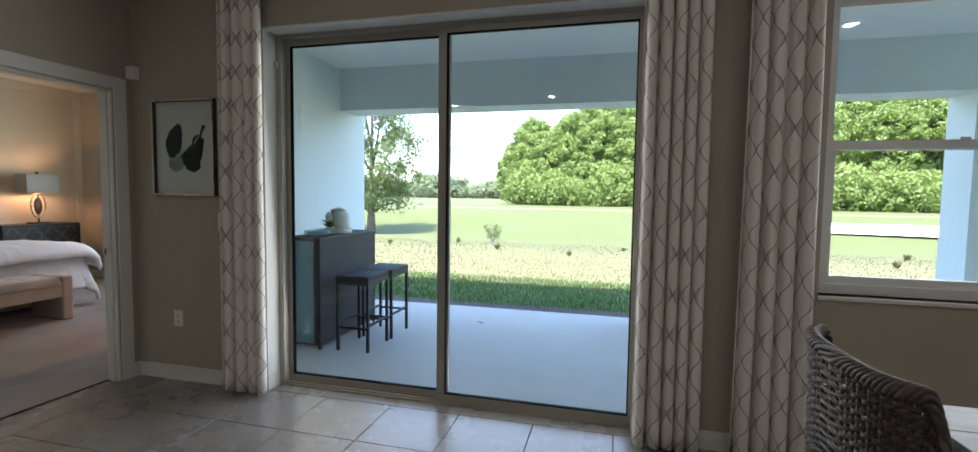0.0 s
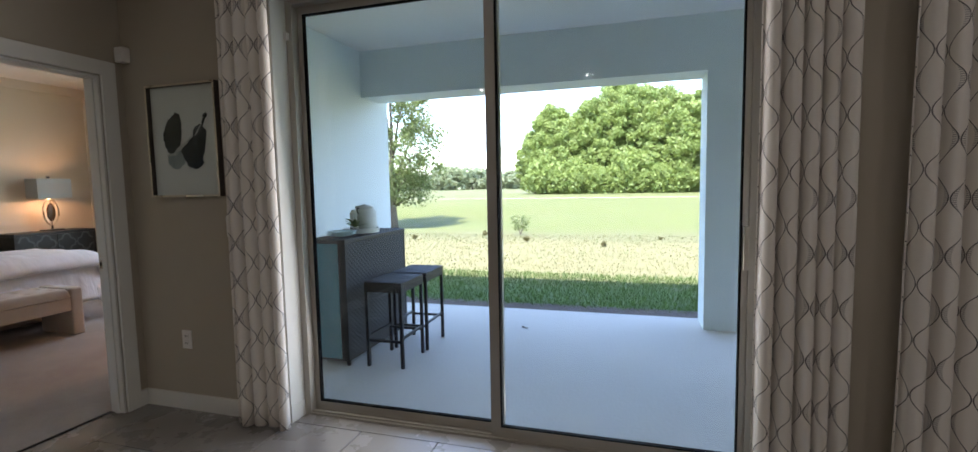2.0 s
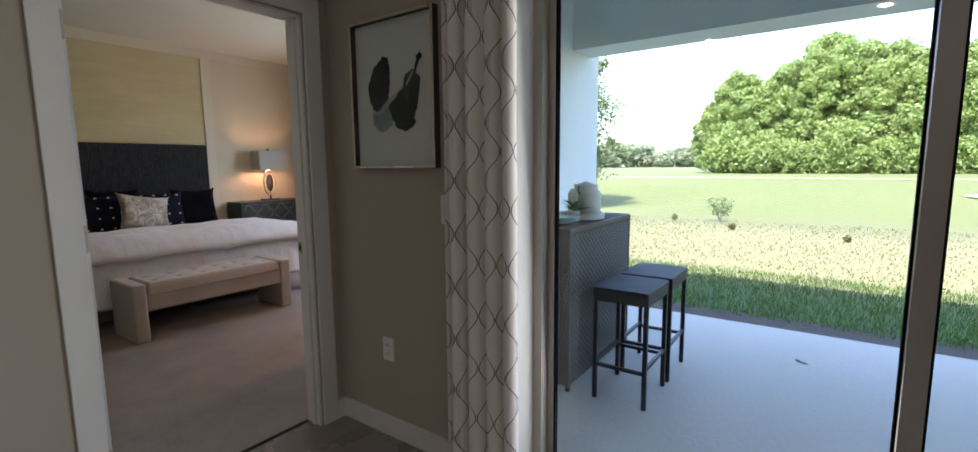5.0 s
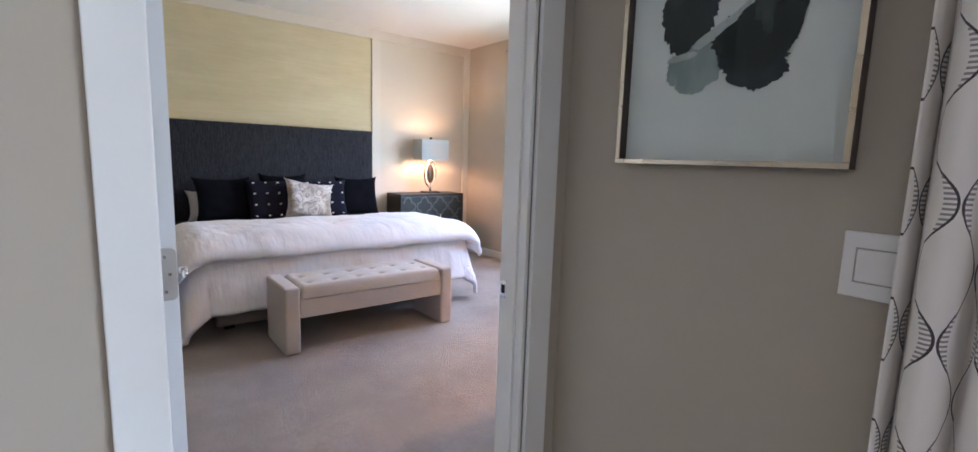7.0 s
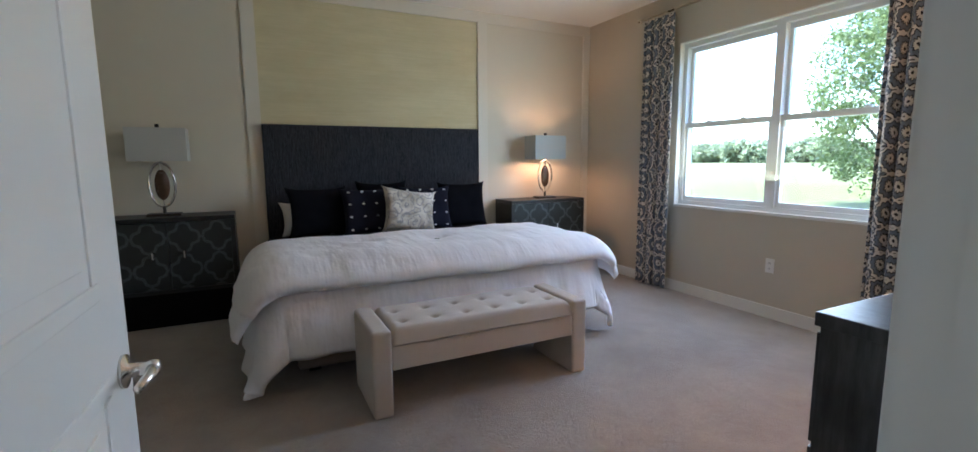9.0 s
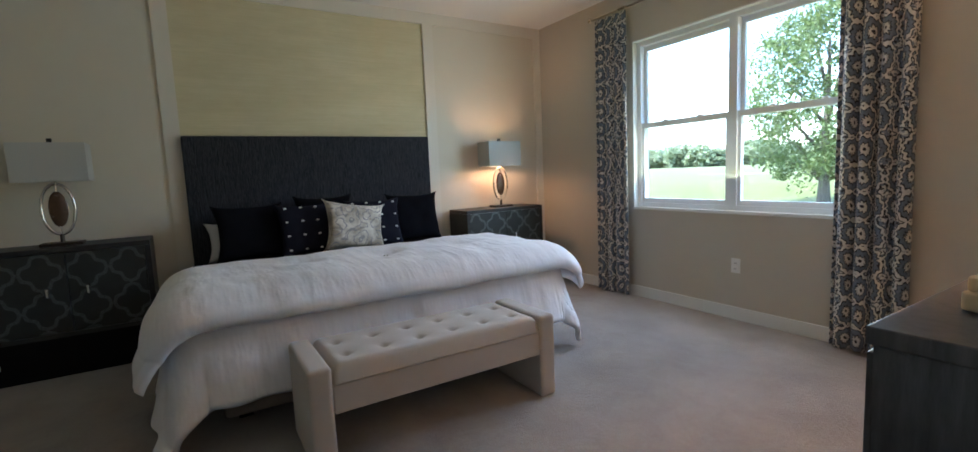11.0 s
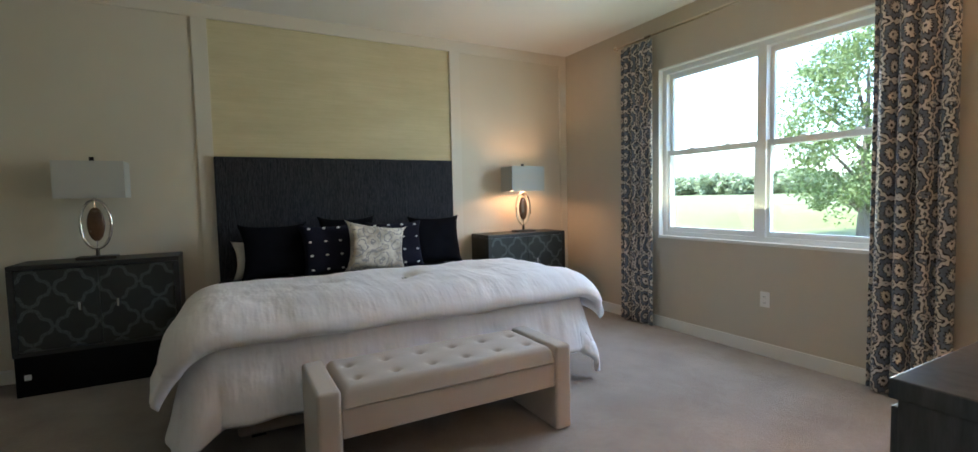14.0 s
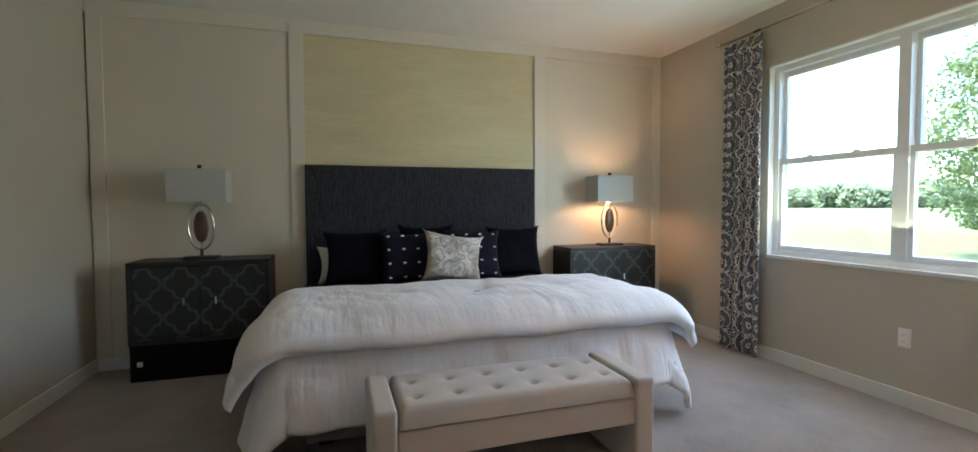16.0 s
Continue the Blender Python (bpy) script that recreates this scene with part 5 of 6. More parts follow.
def table():
    t = empty("dining_table", 1.54, 1.19, 0, label="whitewashed plank dining table", category="table")
    for k in range(6):
        part("tabletop_plank", boxed(-0.95, 0.95, -0.55 + 0.1835 * k, -0.55 + 0.1835 * k + 0.1815, 0.715, 0.755, 0.003), TABLEWOOD, t)
    for sx in (-1, 1):
        for sy in (-1, 1):
            part("leg", boxed(sx * 0.52 - 0.04, sx * 0.52 + 0.04, sy * 0.45 - 0.04, sy * 0.45 + 0.04, 0, 0.715, 0.004), TABLEWOOD, t)
    return t


table()


# ---- bedroom ----
def sheet_over(bed, dx0, dx1, dy, top, bend, flare, thick, seed, puff, nx=70, ny=110, fold=0.0):
    """Cloth over the foot of a bed: bed = (y0, y1, x_foot). It reaches dx1 past the foot and dy past each side, and is rounded off at its hems."""
    y0, y1, xf = bed
    sx = [dx0 + (dx1 - dx0) * i / nx for i in range(nx + 1)]
    width = y1 - y0
    sy = [-dy[0] + (width + dy[0] + dy[1]) * j / ny for j in range(ny + 1)]

    def base(u, v):
        ex, ey = max(u, 0.0), (min(v, 0.0) if v < 0 else max(v - width, 0.0))
        r = math.hypot(ex, ey)
        cx, cy = min(u, 0.0), min(max(v, 0.0), width)
        if r < 1e-6:
            out, drop, cxn, cyn = 0.0, 0.0, 0.0, 0.0
        else:
            cxn, cyn = ex / r, ey / r
            quarter = bend * math.pi / 2
            if r < quarter:
                out, drop = bend * math.sin(r / bend), bend * (1 - math.cos(r / bend))
            else:
                out, drop = bend + (r - quarter) * flare, bend + (r - quarter) * math.sqrt(1 - flare * flare)
            corner = 4 * cxn * cxn * cyn * cyn
            out *= 1 + 0.10 * corner
        hang = max(0.0, drop - bend) / 0.4
        pleat = hang * (0.022 * math.sin(v * 17 + 2 * noise.noise((v * 2, seed, 0))) * abs(cxn) + 0.022 * math.sin(u * 15 + seed) * abs(cyn))
        crimp = 0.006 * min(1.0, hang * 2.5) * noise.noise((v * 19 * abs(cxn) + u * 19 * abs(cyn), 1.5 * r, seed + 4))
        out += pleat + crimp
        soft = puff * (noise.noise((u * 2.6, v * 2.6, seed)) + 0.5 * noise.noise((u * 6.5, v * 6.5, seed + 9)) + 0.10 * noise.noise((u * 15, v * 15, seed)))
        z = top - drop + soft
        # tufts that draw the filling together
        for tx in (-0.45, -1.05):
            for ty in (0.55, 1.1, 1.65):
                q = ((u - tx) ** 2 + (v - ty) ** 2) / 0.012
                if q < 6:
                    z -= 0.035 * math.exp(-q)
        return Vector((xf + cx + cxn * out + soft * abs(cxn) * 0.6, y0 + cy + cyn * out + soft * cyn * 0.6, max(z, 0.02 + 0.012 * (1 + noise.noise((u * 5, v * 5, seed))))))

    bm = bmesh.new()
    pts = [[base(u, v) for v in sy] for u in sx]
    outer, inner = [], []
    for i in range(nx + 1):
        ro, ri = [], []
        for j in range(ny + 1):
            a = pts[min(i + 1, nx)][j] - pts[max(i - 1, 0)][j]
            b = pts[i][min(j + 1, ny)] - pts[i][max(j - 1, 0)]
            nrm = a.cross(b)
            nrm = nrm.normalized() if nrm.length > 1e-9 else Vector((0, 0, 1))
            e = min(sx[nx] - sx[i], sy[j] - sy[0], sy[ny] - sy[j], (sx[i] - sx[0]) if dx0 > -1.9 else 9)
            k = 1.0 if e > thick else math.sqrt(max(0.0, 1 - (1 - e / thick) ** 2))
            th = thick * k
            ro.append(bm.verts.new(pts[i][j] + nrm * th))
            ri.append(bm.verts.new(pts[i][j] - nrm * 0.004 * k))
        outer.append(ro)
        inner.append(ri)
    for i in range(nx):
        for j in range(ny):
            bm.faces.new((outer[i][j], outer[i + 1][j], outer[i + 1][j + 1], outer[i][j + 1]))
            bm.faces.new((inner[i][j + 1], inner[i + 1][j + 1], inner[i + 1][j], inner[i][j]))
    bmesh.ops.remove_doubles(bm, verts=bm.verts, dist=0.0005)
    return bm


BED = (2.25, 4.26, -6.42)


def bed():
    y0, y1, xf = BED
    t = empty("bed", -7.3, (y0 + y1) / 2, 0, label="king bed with a tall charcoal woven headboard", category="bed")
    ox, oy = 7.3, -(y0 + y1) / 2
    part("headboard", boxed(WX + 0.022 + ox, -8.205 + ox, 2.198 + oy, 4.305 + oy, 0.05, 1.625, 0.012, 3), HEADCLOTH, t, "charcoal woven headboard")
    part("base", boxed(-8.20 + ox, xf - 0.01 + ox, y0 + 0.02 + oy, y1 - 0.02 + oy, 0.04, 0.36, 0.03, 3), SKIRT, t, "tan upholstered base")
    part("mattress", boxed(-8.20 + ox, xf - 0.015 + ox, y0 + 0.01 + oy, y1 - 0.01 + oy, 0.365, 0.62, 0.06, 4), SHEET, t, "mattress in dark sheets")
    for sx in (-8.12, xf - 0.12):
        for sy in (y0 + 0.12, y1 - 0.12):
            part("leg", boxed(sx - 0.035 + ox, sx + 0.035 + ox, sy - 0.035 + oy, sy + 0.035 + oy, 0, 0.042), BLACKWOOD, t)
    bl = sheet_over((y0 - 0.005, y1 + 0.005, xf), -1.72, 0.02, (0.30, 0.30), 0.627, 0.07, 0.12, 0.012, 4.0, 0.006, 40, 60)
    tagged(part("blanket", bl, SHEET, smooth=True), "dark navy bed blanket tucked under a white comforter", "blanket")
    low = sheet_over((y0 - 0.01, y1 + 0.01, xf), -0.85, 0.53, (0.62, 0.50), 0.645, 0.13, 0.24, 0.03, 1.0, 0.019, 110, 170)
    tagged(part("comforter", low, QUILT, smooth=True), "white quilted cotton comforter draped over the bed foot", "comforter")
    up = sheet_over((y0 - 0.03, y1 + 0.03, xf + 0.02), -0.80, 0.235, (0.45, 0.38), 0.690, 0.21, 0.42, 0.052, 2.0, 0.019, 100, 190)
    tufts = []
    for tx in (-0.43, ):
        for ty in (0.52, 1.07, 1.62):
            px, py = xf + tx, y0 + ty
            tufts.append((px, py, max(v.co.z for v in up.verts if abs(v.co.x - px) < 0.02 and abs(v.co.y - py) < 0.02)))
    roll = tagged(part("folded_comforter", up, QUILT, smooth=True), "white quilted comforter folded back in a thick roll", "comforter")
    for px, py, pz in tufts:
        bm = tube(bmesh.new(), [(px - 0.012, py - 0.018, pz + 0.001), (px, py, pz + 0.004), (px + 0.012, py + 0.018, pz + 0.001)], 0.0035, 6)
        tube(bm, [(px - 0.012, py + 0.018, pz + 0.001), (px, py, pz + 0.004), (px + 0.012, py - 0.018, pz + 0.001)], 0.0035, 6)
        part("tuft", bm, SHAM, roll, "beige tuft stitch")


bed()


def pillow(name, x, y, z, w, h, d, tilt, turn, material, label, roll=0, pinch=0.17, seed=0):
    """A stuffed cushion that leans back; w across, h up, d through."""
    t = empty(name, x, y, z, label=label, category="pillow", group="pillows on the bed")
    bm = bmesh.new()
    n = 22
    for side in (-1, 1):
        g = []
        for i in range(n + 1):
            row = []
            for j in range(n + 1):
                a, b = 2 * i / n - 1, 2 * j / n - 1
                k = max(0.0, (1 - a ** 4)) ** 0.5 * max(0.0, (1 - b ** 4)) ** 0.5
                pull = 1 - pinch * (1 - abs(b) ** 2) * (abs(a) ** 6) - 0.0
                pull2 = 1 - pinch * (1 - abs(a) ** 2) * (abs(b) ** 6)
                crease = 0.012 * noise.noise((a * 2.5 + seed, b * 2.5, side * 3.0)) * k
                row.append(bm.verts.new((side * (d / 2 * k + crease), a * w / 2 * pull, b * h / 2 * pull2 + h / 2)))
            g.append(row)
        for i in range(n):
            for j in range(n):
                bm.faces.new((g[i][j], g[i + 1][j], g[i + 1][j + 1], g[i][j + 1]))
    bmesh.ops.remove_doubles(bm, verts=bm.verts, dist=0.0008)
    t.matrix_world = pose(x, y, z, 0, 0, turn) @ pose(0, 0, 0, roll, tilt, 0)
    part("cushion", bm, material, t, smooth=True)
    return t


BT = 0.632
pillow("pillow", -7.98, 2.52, BT, 0.46, 0.32, 0.14, -16, 4, SHAM, "white cotton sleeping pillow against the headboard", seed=1)
pillow("pillow", -8.00, 3.98, BT, 0.60, 0.36, 0.14, -16, -3, VELVET, "black pillow against the headboard", seed=2)
pillow("euro_pillow", -7.84, 2.60, BT, 0.52, 0.46, 0.16, -16, 3, VELVET, "large black velvet euro pillow", seed=3)
pillow("euro_pillow", -7.84, 3.97, BT, 0.50, 0.47, 0.16, -16, -6, VELVET, "large black velvet euro pillow", seed=4)
pillow("euro_pillow", -7.96, 3.20, BT, 0.50, 0.49, 0.14, -12, 0, VELVET, "large black velvet euro pillow", seed=5)
DOT = finish("dot", lathe(bmesh.new(), [(0.001, 0.004), (0.008, 0.003), (0.012, 0.0)], n=8, close=False), POMPOM)
for y, turn in ((3.02, 4), (3.55, -5)):
    p = pillow("dotted_pillow", -7.72, y, BT, 0.50, 0.45, 0.14, -18, turn, NAVY, "navy cotton pillow with rows of white tufted dots", seed=6 + y)
    for i in range(4):
        for j in range(4):
            a, b = (i - 1.5) / 2.15, (j - 1.5) / 2.0
            k = max(0.0, (1 - a ** 4)) ** 0.5 * max(0.0, (1 - b ** 4)) ** 0.5
            o = new("dot", DOT)
            o.parent = p
            o.matrix_local = pose(0.070 * k + 0.003, a * 0.25, 0.225 + b * 0.225, 0, 90, 0) @ Matrix.Diagonal((0.7, 1.15, 1, 1))
pillow("accent_pillow", -7.54, 3.31, BT + 0.006, 0.53, 0.45, 0.16, -22, 3, FLORAL, "ivory accent pillow with a taupe blossom print", roll=-9, pinch=0.30, seed=9)


def bench():
    x0, x1, y0, y1, h = -6.19, -5.73, 2.56, 3.855, 0.455
    t = empty("storage_bench", (x0 + x1) / 2, (y0 + y1) / 2, 0, label="oatmeal linen tufted storage bench at the foot of the bed", category="bench")
    hx, hy = (x1 - x0) / 2, (y1 - y0) / 2
    for s in (-1, 1):
        bm = boxed(-hx, hx, s * (hy - 0.05) - 0.05, s * (hy - 0.05) + 0.05, 0.0, h, 0.022, 4)
        part("arm", bm, LINEN, t, smooth=False)
    part("box", boxed(-hx + 0.01, hx - 0.012, -hy + 0.1, hy - 0.1, 0.24, 0.368, 0.006), LINEN, t)
    # tufted seat
    bm = bmesh.new()
    nx, ny = 36, 84
    lx, ly = 2 * hx - 0.012, 2 * hy - 0.206
    tufts = [(a, b) for b in range(6) for a in (0, 1)]
    place = [(lx * (0.30 + 0.40 * a), ly * (0.5 + b) / 6) for a, b in tufts]
    g = []
    for i in range(nx + 1):
        row = []
        for j in range(ny + 1):
            px, py = lx * i / nx, ly * j / ny
            e = max(0.0, min(px, lx - px, py, ly - py))
            z = 0.082 * min(1.0, (e / 0.03)) ** 0.4 if e < 0.03 else 0.082
            for tx, ty in place:
                q = math.hypot(px - tx, py - ty)
                z -= 0.024 * math.exp(-(q / 0.017) ** 2) + 0.008 * math.exp(-(q / 0.050) ** 2)
            row.append(bm.verts.new((px - lx / 2, py - ly / 2, 0.373 + max(z, 0.0))))
        g.append(row)
    for i in range(nx):
        for j in range(ny):
            bm.faces.new((g[i][j], g[i + 1][j], g[i + 1][j + 1], g[i][j + 1]))
    seat = part("seat", bm, LINEN, t, smooth=True)
    for tx, ty in place:
        part("button", lathe(bmesh.new(), [(0.011, 0.0), (0.010, 0.004), (0.004, 0.006)], tx - lx / 2, ty - ly / 2, 10), LINEN, seat).location = (0, 0, 0.4225)


bench()


def nightstand(y0, label):
    x0, x1, w, h = -8.255, -7.88, 0.938, 0.868
    t = empty("nightstand", (x0 + x1) / 2, y0 + w / 2, 0, label=label, category="nightstand", group="nightstands")
    hx, hy = (x1 - x0) / 2, w / 2
    part("plinth", boxed(-hx, hx - 0.01, -hy + 0.004, hy - 0.004, 0, 0.265, 0.003), BLACKWOOD, t, "black recessed plinth")
    bm = bmesh.new()
    box(bm, -hx, hx, -hy, hy, h - 0.032, h, 0.003)
    box(bm, -hx, hx, -hy, -hy + 0.034, 0.267, h - 0.033)
    box(bm, -hx, hx, hy - 0.034, hy, 0.267, h - 0.033)
    box(bm, -hx, hx - 0.002, -hy + 0.035, hy - 0.035, 0.267, 0.297)
    box(bm, -hx, -hx + 0.01, -hy + 0.035, hy - 0.035, 0.298, h - 0.033)
    part("body", bm, DARKWOOD, t)
    for s in (-1, 1):
        c = s * (hy - 0.034) / 2
        d = part("door", boxed(hx - 0.026, hx - 0.004, c - (hy - 0.038) / 2, c + (hy - 0.038) / 2, 0.300, h - 0.036, 0.003), LATTICE, t, "leather door with a silver quatrefoil lattice")
        bm = tube(bmesh.new(), [(hx - 0.004, s * 0.105, 0.60), (hx + 0.014, s * 0.105, 0.60), (hx + 0.014, s * 0.105, 0.55), (hx + 0.006, s * 0.105, 0.545)], [0.012, 0.012, 0.010, 0.006], 10)
        part("handle", bm, CHROME, d, "polished drop handle")
    return t


nightstand(1.008, "dark cerused nightstand with lattice leather doors")
nightstand(4.528, "dark cerused nightstand with lattice leather doors below the lit lamp")
tag = empty("price_tag", -7.888, 1.075, 0.13, label="small pale tag stuck on the nightstand plinth", category="tag")
part("card", boxed(-0.001, 0.0015, -0.018, 0.018, -0.018, 0.018), PLASTIC, tag)


def table_lamp(x, y, z, shade_material_, label, lit):
    t = empty("table_lamp", x, y, z, label=label, category="lamp", group="bedside lamps")
    part("base", boxed(-0.06, 0.06, -0.115, 0.115, 0, 0.022, 0.003), LAMPBASE, t, "dark bronze base")
    part("stem", tube(bmesh.new(), [(0, 0, 0.02), (0, 0, 0.08)], 0.012, 10), LAMPBASE, t)
    ring = [(0, 0.088 * math.cos(a), 0.248 + 0.172 * math.sin(a)) for a in (2 * math.pi * k / 56 for k in range(56))]
    bm = tube(bmesh.new(), ring, 0.010, 10, closed=True)
    part("ring", bm, BRASS if lit else CHROME, t, "polished oval ring", smooth=True)
    bm = bmesh.new()
    bmesh.ops.create_uvsphere(bm, u_segments=28, v_segments=16, radius=1)
    bmesh.ops.scale(bm, verts=bm.verts, vec=(0.016, 0.052, 0.122))
    bmesh.ops.translate(bm, verts=bm.verts, vec=(0, 0, 0.248))
    part("stone", bm, AGATE, t, "brown agate oval", smooth=True)
    bm = tube(bmesh.new(), [(0, 0, 0.075), (0, 0, 0.13)], 0.005, 8)
    part("pin", bm, CHROME, t)
    part("pin", tube(bmesh.new(), [(0, 0, 0.365), (0, 0, 0.44)], 0.006, 8), CHROME, t)
    z0, z1, hx, hy = 0.435, 0.69, 0.115, 0.198
    bm = bmesh.new()
    th = 0.003
    box(bm, -hx, hx, -hy, -hy + th, z0, z1)
    box(bm, -hx, hx, hy - th, hy, z0, z1)
    box(bm, -hx, -hx + th, -hy + th, hy - th, z0, z1)
    box(bm, hx - th, hx, -hy + th, hy - th, z0, z1)
    part("shade", bm, shade_material_, t, "rectangular linen shade")
    bm = tube(bmesh.new(), [(-hx + th, 0, z1 - 0.03), (hx - th, 0, z1 - 0.03)], 0.003, 6)
    tube(bm, [(0, 0, 0.44), (0, 0, 0.70)], 0.004, 6)
    part("harp", bm, CHROME, t)
    part("finial", boxed(-0.012, 0.012, -0.013, 0.013, z1 + 0.008, z1 + 0.034, 0.002), BLACKMETAL, t)
    if lit:
        bulb(x, y, z + 0.50, 0.95, (1.0, 0.50, 0.24))
    return t


table_lamp(-8.06, 1.45, 0.868, SHADE_OFF, "unlit table lamp with agate oval, chrome ring and pale shade", False)
table_lamp(-8.06, 5.055, 0.868, SHADE_LIT, "lit table lamp with agate oval, ring and grey shade", True)


def dresser():
    x0, x1, y0, y1, h = -4.068, PX0 - 0.016, 3.18, 4.78, 0.948
    t = empty("dresser", (x0 + x1) / 2, (y0 + y1) / 2, 0, label="charcoal weathered wood dresser against the bedroom wall", category="dresser")
    hx, hy = (x1 - x0) / 2, (y1 - y0) / 2
    part("top", boxed(-hx, hx, -hy, hy, h - 0.032, h, 0.003), GREYWOOD, t)
    part("body", boxed(-hx + 0.010, hx, -hy + 0.006, hy - 0.006, 0.06, h - 0.033, 0.003), GREYWOOD, t)
    part("plinth", boxed(-hx + 0.03, hx, -hy + 0.02, hy - 0.02, 0.0, 0.059), BLACKWOOD, t)
    for r in range(3):
        for c in range(2):
            ya = -hy + 0.02 + c * (hy - 0.015)
            za = 0.085 + r * 0.275
            d = part("drawer", boxed(-hx - 0.004, -hx + 0.012, ya, ya + hy - 0.03, za, za + 0.262, 0.003), GREYWOOD, t)
            yc = ya + (hy - 0.03) / 2
            part("handle", tube(bmesh.new(), [(-hx - 0.004, yc - 0.06, za + 0.13), (-hx - 0.026, yc - 0.05, za + 0.13), (-hx - 0.026, yc + 0.05, za + 0.13), (-hx - 0.004, yc + 0.06, za + 0.13)], 0.005, 8), CHROME, d)


dresser()
DT = 0.948


def wrapped_books():
    for k, (dz, w, d, h, turn) in enumerate(((0.0, 0.078, 0.118, 0.036, -22), (0.0362, 0.072, 0.112, 0.030, -18))):
        t = empty("wrapped_book", -3.912, 3.425, DT + dz, turn, "old book in kraft paper tied with dark twine", "book", "stack of wrapped books")
        bm = boxed(-w, w * 0.98, -d / 2, d / 2, 0, h, 0.008, 3)
        part("block", bm, PAPER, t)
        if k == 1:
            b2 = bmesh.new()
            for q in ((-w - 0.001, w * 0.98 + 0.001, -0.002, 0.002), (-0.012, -0.008, -d / 2 - 0.001, d / 2 + 0.001)):
                box(b2, q[0], q[1], q[2], q[3], -0.035, h + 0.0015)
            part("string", b2, TWINE, t)


wrapped_books()
pot = empty("succulent_bowl", -3.895, 3.445, DT + 0.0665, label="dark green succulent in a small white bowl on the books", category="plant")
part("bowl", lathe(bmesh.new(), [(0.022, 0), (0.036, 0.010), (0.043, 0.028), (0.041, 0.042), (0.038, 0.043), (0.036, 0.038), (0.002, 0.036)], n=28), PORCELAIN, pot, smooth=True)
for k, (a, b) in enumerate(((0, 0), (0.028, 0.018), (-0.028, 0.012), (0.0, -0.03))):
    rng = random.Random(70 + k)
    for i in range(15):
        bm = leaves_fan(1, 0.058, 0.028, rng, (0.15, 1.3), 0.2)
        bmesh.ops.rotate(bm, verts=bm.verts, cent=(0, 0, 0), matrix=Matrix.Rotation(2.399 * i + k, 3, "Z"))
        bmesh.ops.translate(bm, verts=bm.verts, vec=(a * 0.75, b * 0.75, 0.038))
        part("leaf", bm, SUCCULENT, pot, smooth=True)


def fluted_vase(x, y):
    t = empty("vase", x, y, DT, label="tall fluted white porcelain vase on the dresser", category="vase")
    prof = [(0.052, 0.0), (0.055, 0.004), (0.055, 0.040), (0.0565, 0.043), (0.066, 0.046), (0.0665, 0.050), (0.0665, 0.205), (0.066, 0.212), (0.056, 0.222), (0.042, 0.226), (0.040, 0.232), (0.040, 0.272), (0.037, 0.274), (0.034, 0.27), (0.033, 0.20)]
    n = 96
    bm = bmesh.new()
    rings = []
    for r, z in prof:
        ring = []
        for k in range(n):
            a = 2 * math.pi * k / n
            f = 1 + (0.022 * abs(math.sin(a * 11)) if 0.045 < z < 0.22 and r > 0.06 else 0)
            ring.append(bm.verts.new((r * f * math.cos(a), r * f * math.sin(a), z)))
        rings.append(ring)
    for p, q in zip(rings, rings[1:]):
        for k in range(n):
            bm.faces.new((p[k], p[(k + 1) % n], q[(k + 1) % n], q[k]))
    bm.faces.new(rings[0][::-1])
    part("body", bm, PORCELAIN, t, smooth=True)


VX, VY = -3.798, 3.295
fluted_vase(VX, VY)


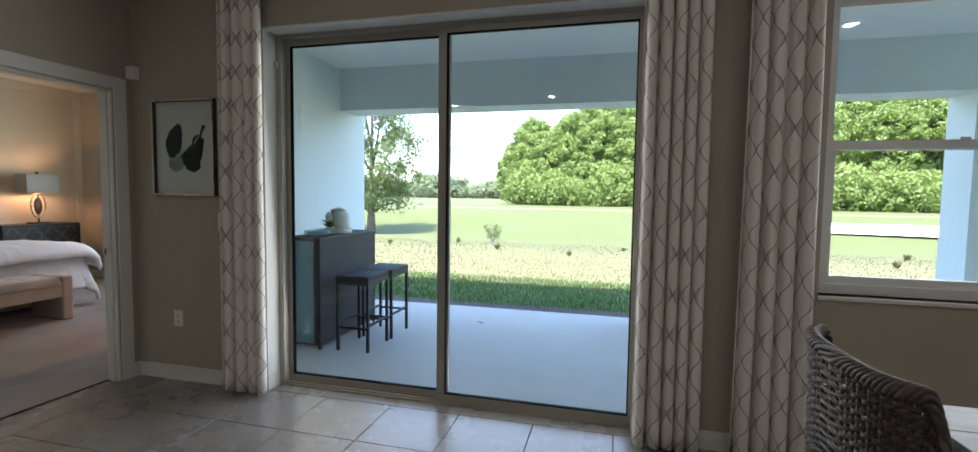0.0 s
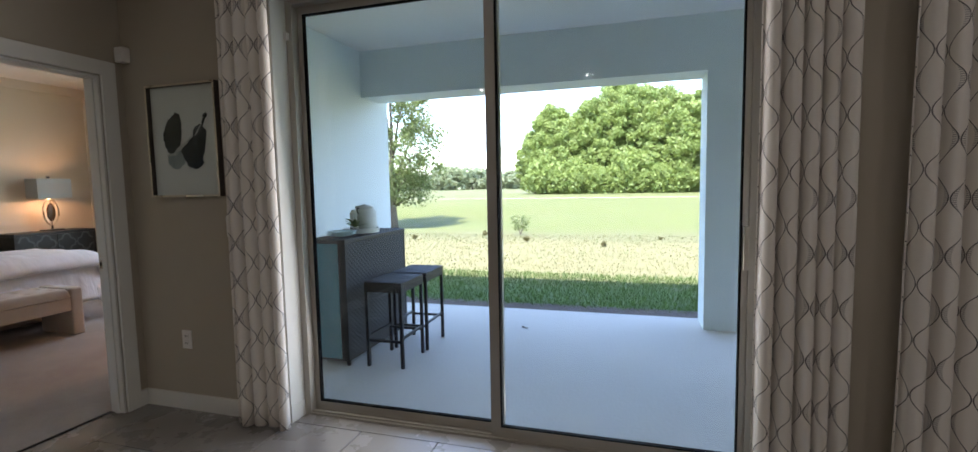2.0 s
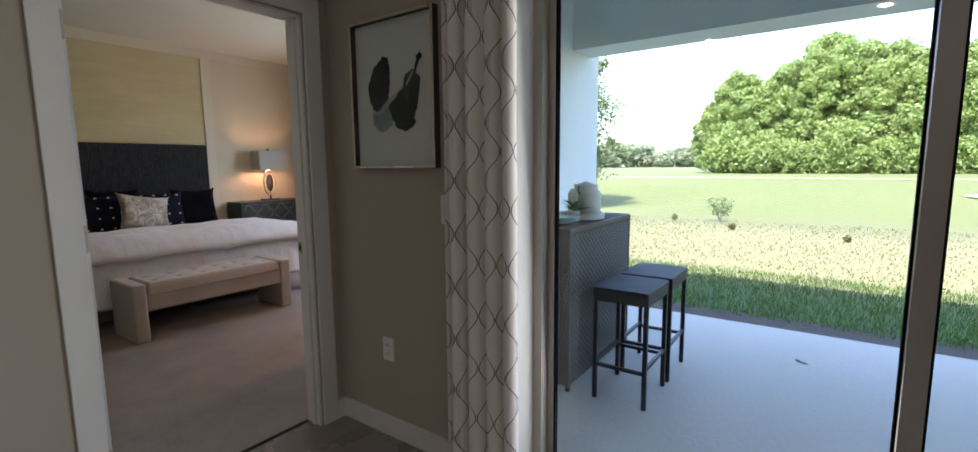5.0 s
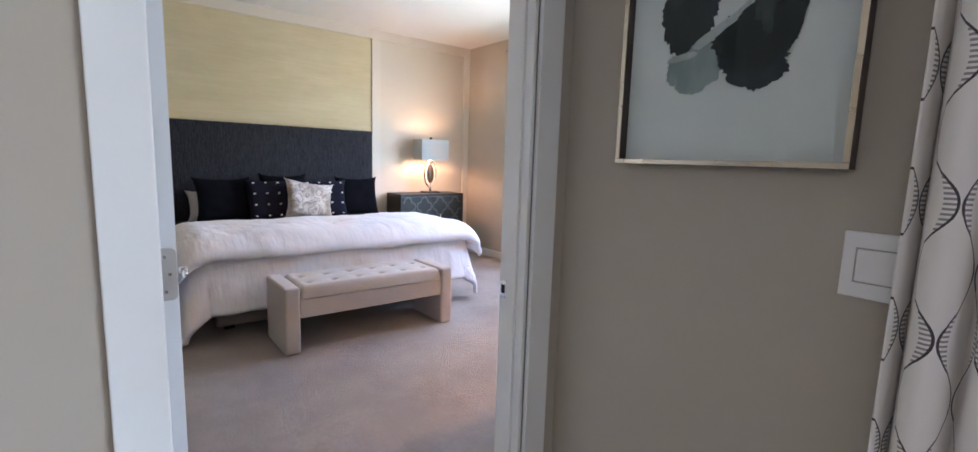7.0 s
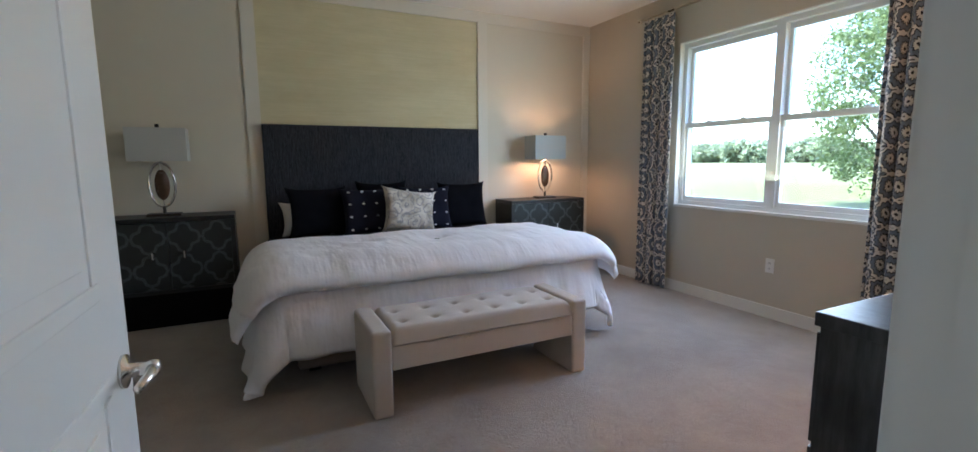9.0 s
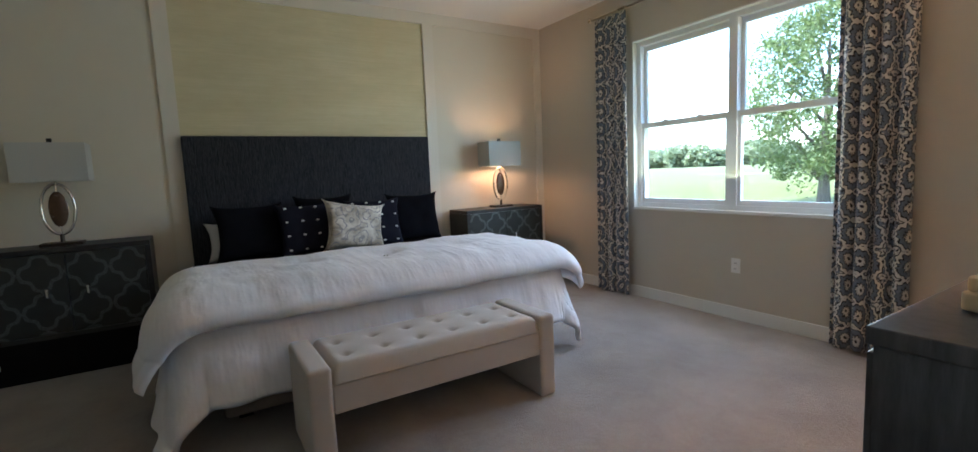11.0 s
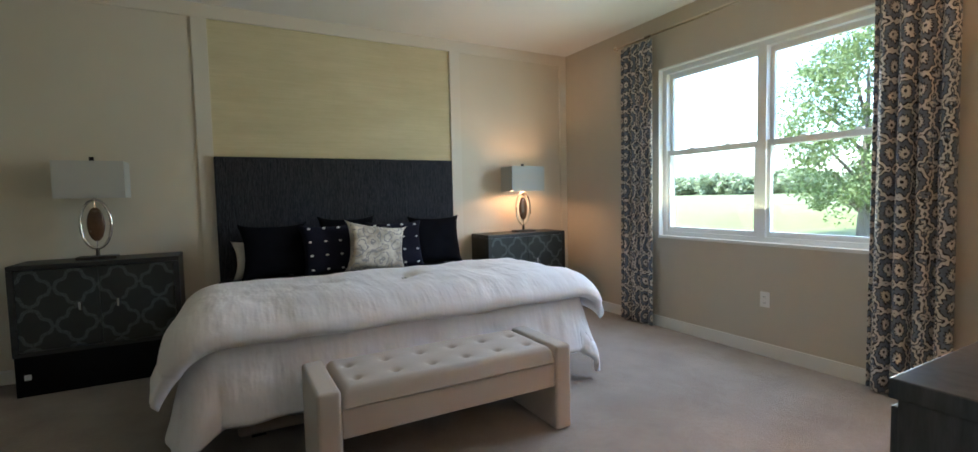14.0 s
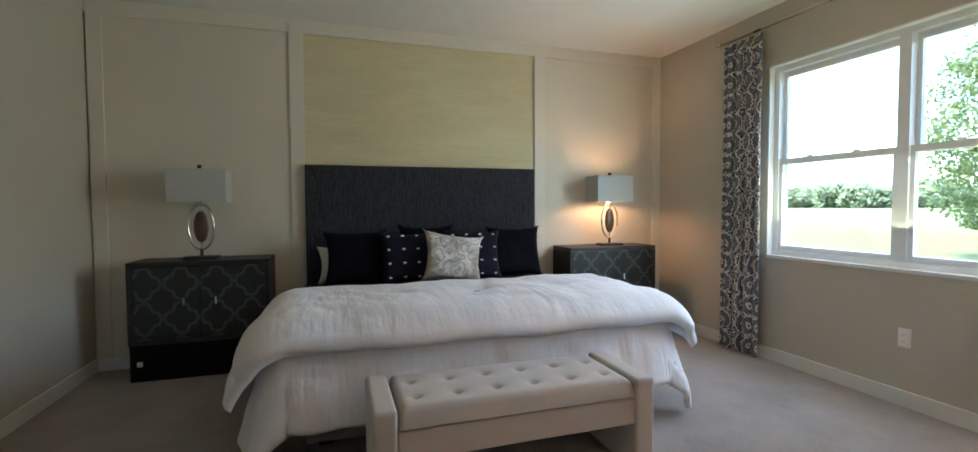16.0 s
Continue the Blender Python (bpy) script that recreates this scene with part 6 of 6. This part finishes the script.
def dried_flowers():
    t = empty("flower_arrangement", VX, VY, DT + 0.25, label="curling ivory dried blooms with green leaves in the vase", category="flowers")
    rng = random.Random(12)
    for k in range(18):
        a = k * 0.55 + rng.uniform(-0.2, 0.2)
        c, s = math.cos(a), math.sin(a)
        L = rng.uniform(0.16, 0.24)
        pts = []
        for i in range(12):
            f = i / 11
            out = 0.012 + 0.050 * f + 0.030 * math.sin(f * 5.2 + k)
            pts.append((c * out, s * out, 0.02 + L * f - 0.05 * max(0, f - 0.75) * 4 * (0.3 + f)))
        part("bloom", tube(bmesh.new(), pts, [0.0012 + 0.0030 * math.sin(math.pi * min(1, 0.10 + i / 12)) for i in range(12)], 7), PETAL, t, smooth=True)
    bm = leaves_fan(14, 0.085, 0.035, random.Random(5), (0.2, 1.2), 0.5)
    bmesh.ops.translate(bm, verts=bm.verts, vec=(0, 0, 0.025))
    part("leaves", bm, SUCCULENT, t, smooth=True)


dried_flowers()


def drum_lamp(x, y):
    t = empty("table_lamp", x, y, DT, label="table lamp with a white drum shade glowing orange on the dresser", category="lamp")
    part("base", lathe(bmesh.new(), [(0.075, 0.0), (0.075, 0.015), (0.03, 0.03), (0.045, 0.08), (0.06, 0.15), (0.045, 0.23), (0.018, 0.27), (0.012, 0.36)], n=28), PORCELAIN, t, smooth=True)
    part("shade", lathe(bmesh.new(), [(0.168, 0.365), (0.152, 0.565), (0.149, 0.565), (0.165, 0.365)], n=48, close=False), SHADE_WARM, t, "white drum shade", smooth=True)
    part("harp", tube(bmesh.new(), [(0, 0, 0.35), (0.04, 0, 0.45), (0, 0, 0.55)], 0.003, 6), CHROME, t)
    bulb(x, y, DT + 0.50, 3.2, (1.0, 0.50, 0.22))


drum_lamp(-3.885, 4.10)


# ---- floor tiles, last ----
floor = tagged(new("floor_tiles"), "large grey porcelain floor tiles with dark grout", "floor", kind="structure")
S, G = 0.457, 0.005
TILE_MESH = finish("tile", boxed(-S / 2 + G / 2, S / 2 - G / 2, -S / 2 + G / 2, S / 2 - G / 2, -0.012, 0.0, 0.0012, 1), TILE)
for i in range(18):
    for j in range(16):
        cx, cy = -1.587 + S / 2 + (i - 5) * S, 2.828 - S / 2 - j * S
        if PX0 < cx - S / 2 + 0.1 and cx + S / 2 < LX1 + 0.3 and cy > LY0:
            o = new("tile", TILE_MESH)
            o.parent = floor
            o.location = (cx, cy, 0.0)
wall("floor_edge", [(PX0 + 0.014, -1.587 - 4 * S - G / 2, LY0, BY0, -0.012, -0.001)], TILE)
wall("floor_sill", [(SL0 + 0.012, SL1 - 0.012, 2.8305, 2.93, -0.012, 0.0)], TILE)
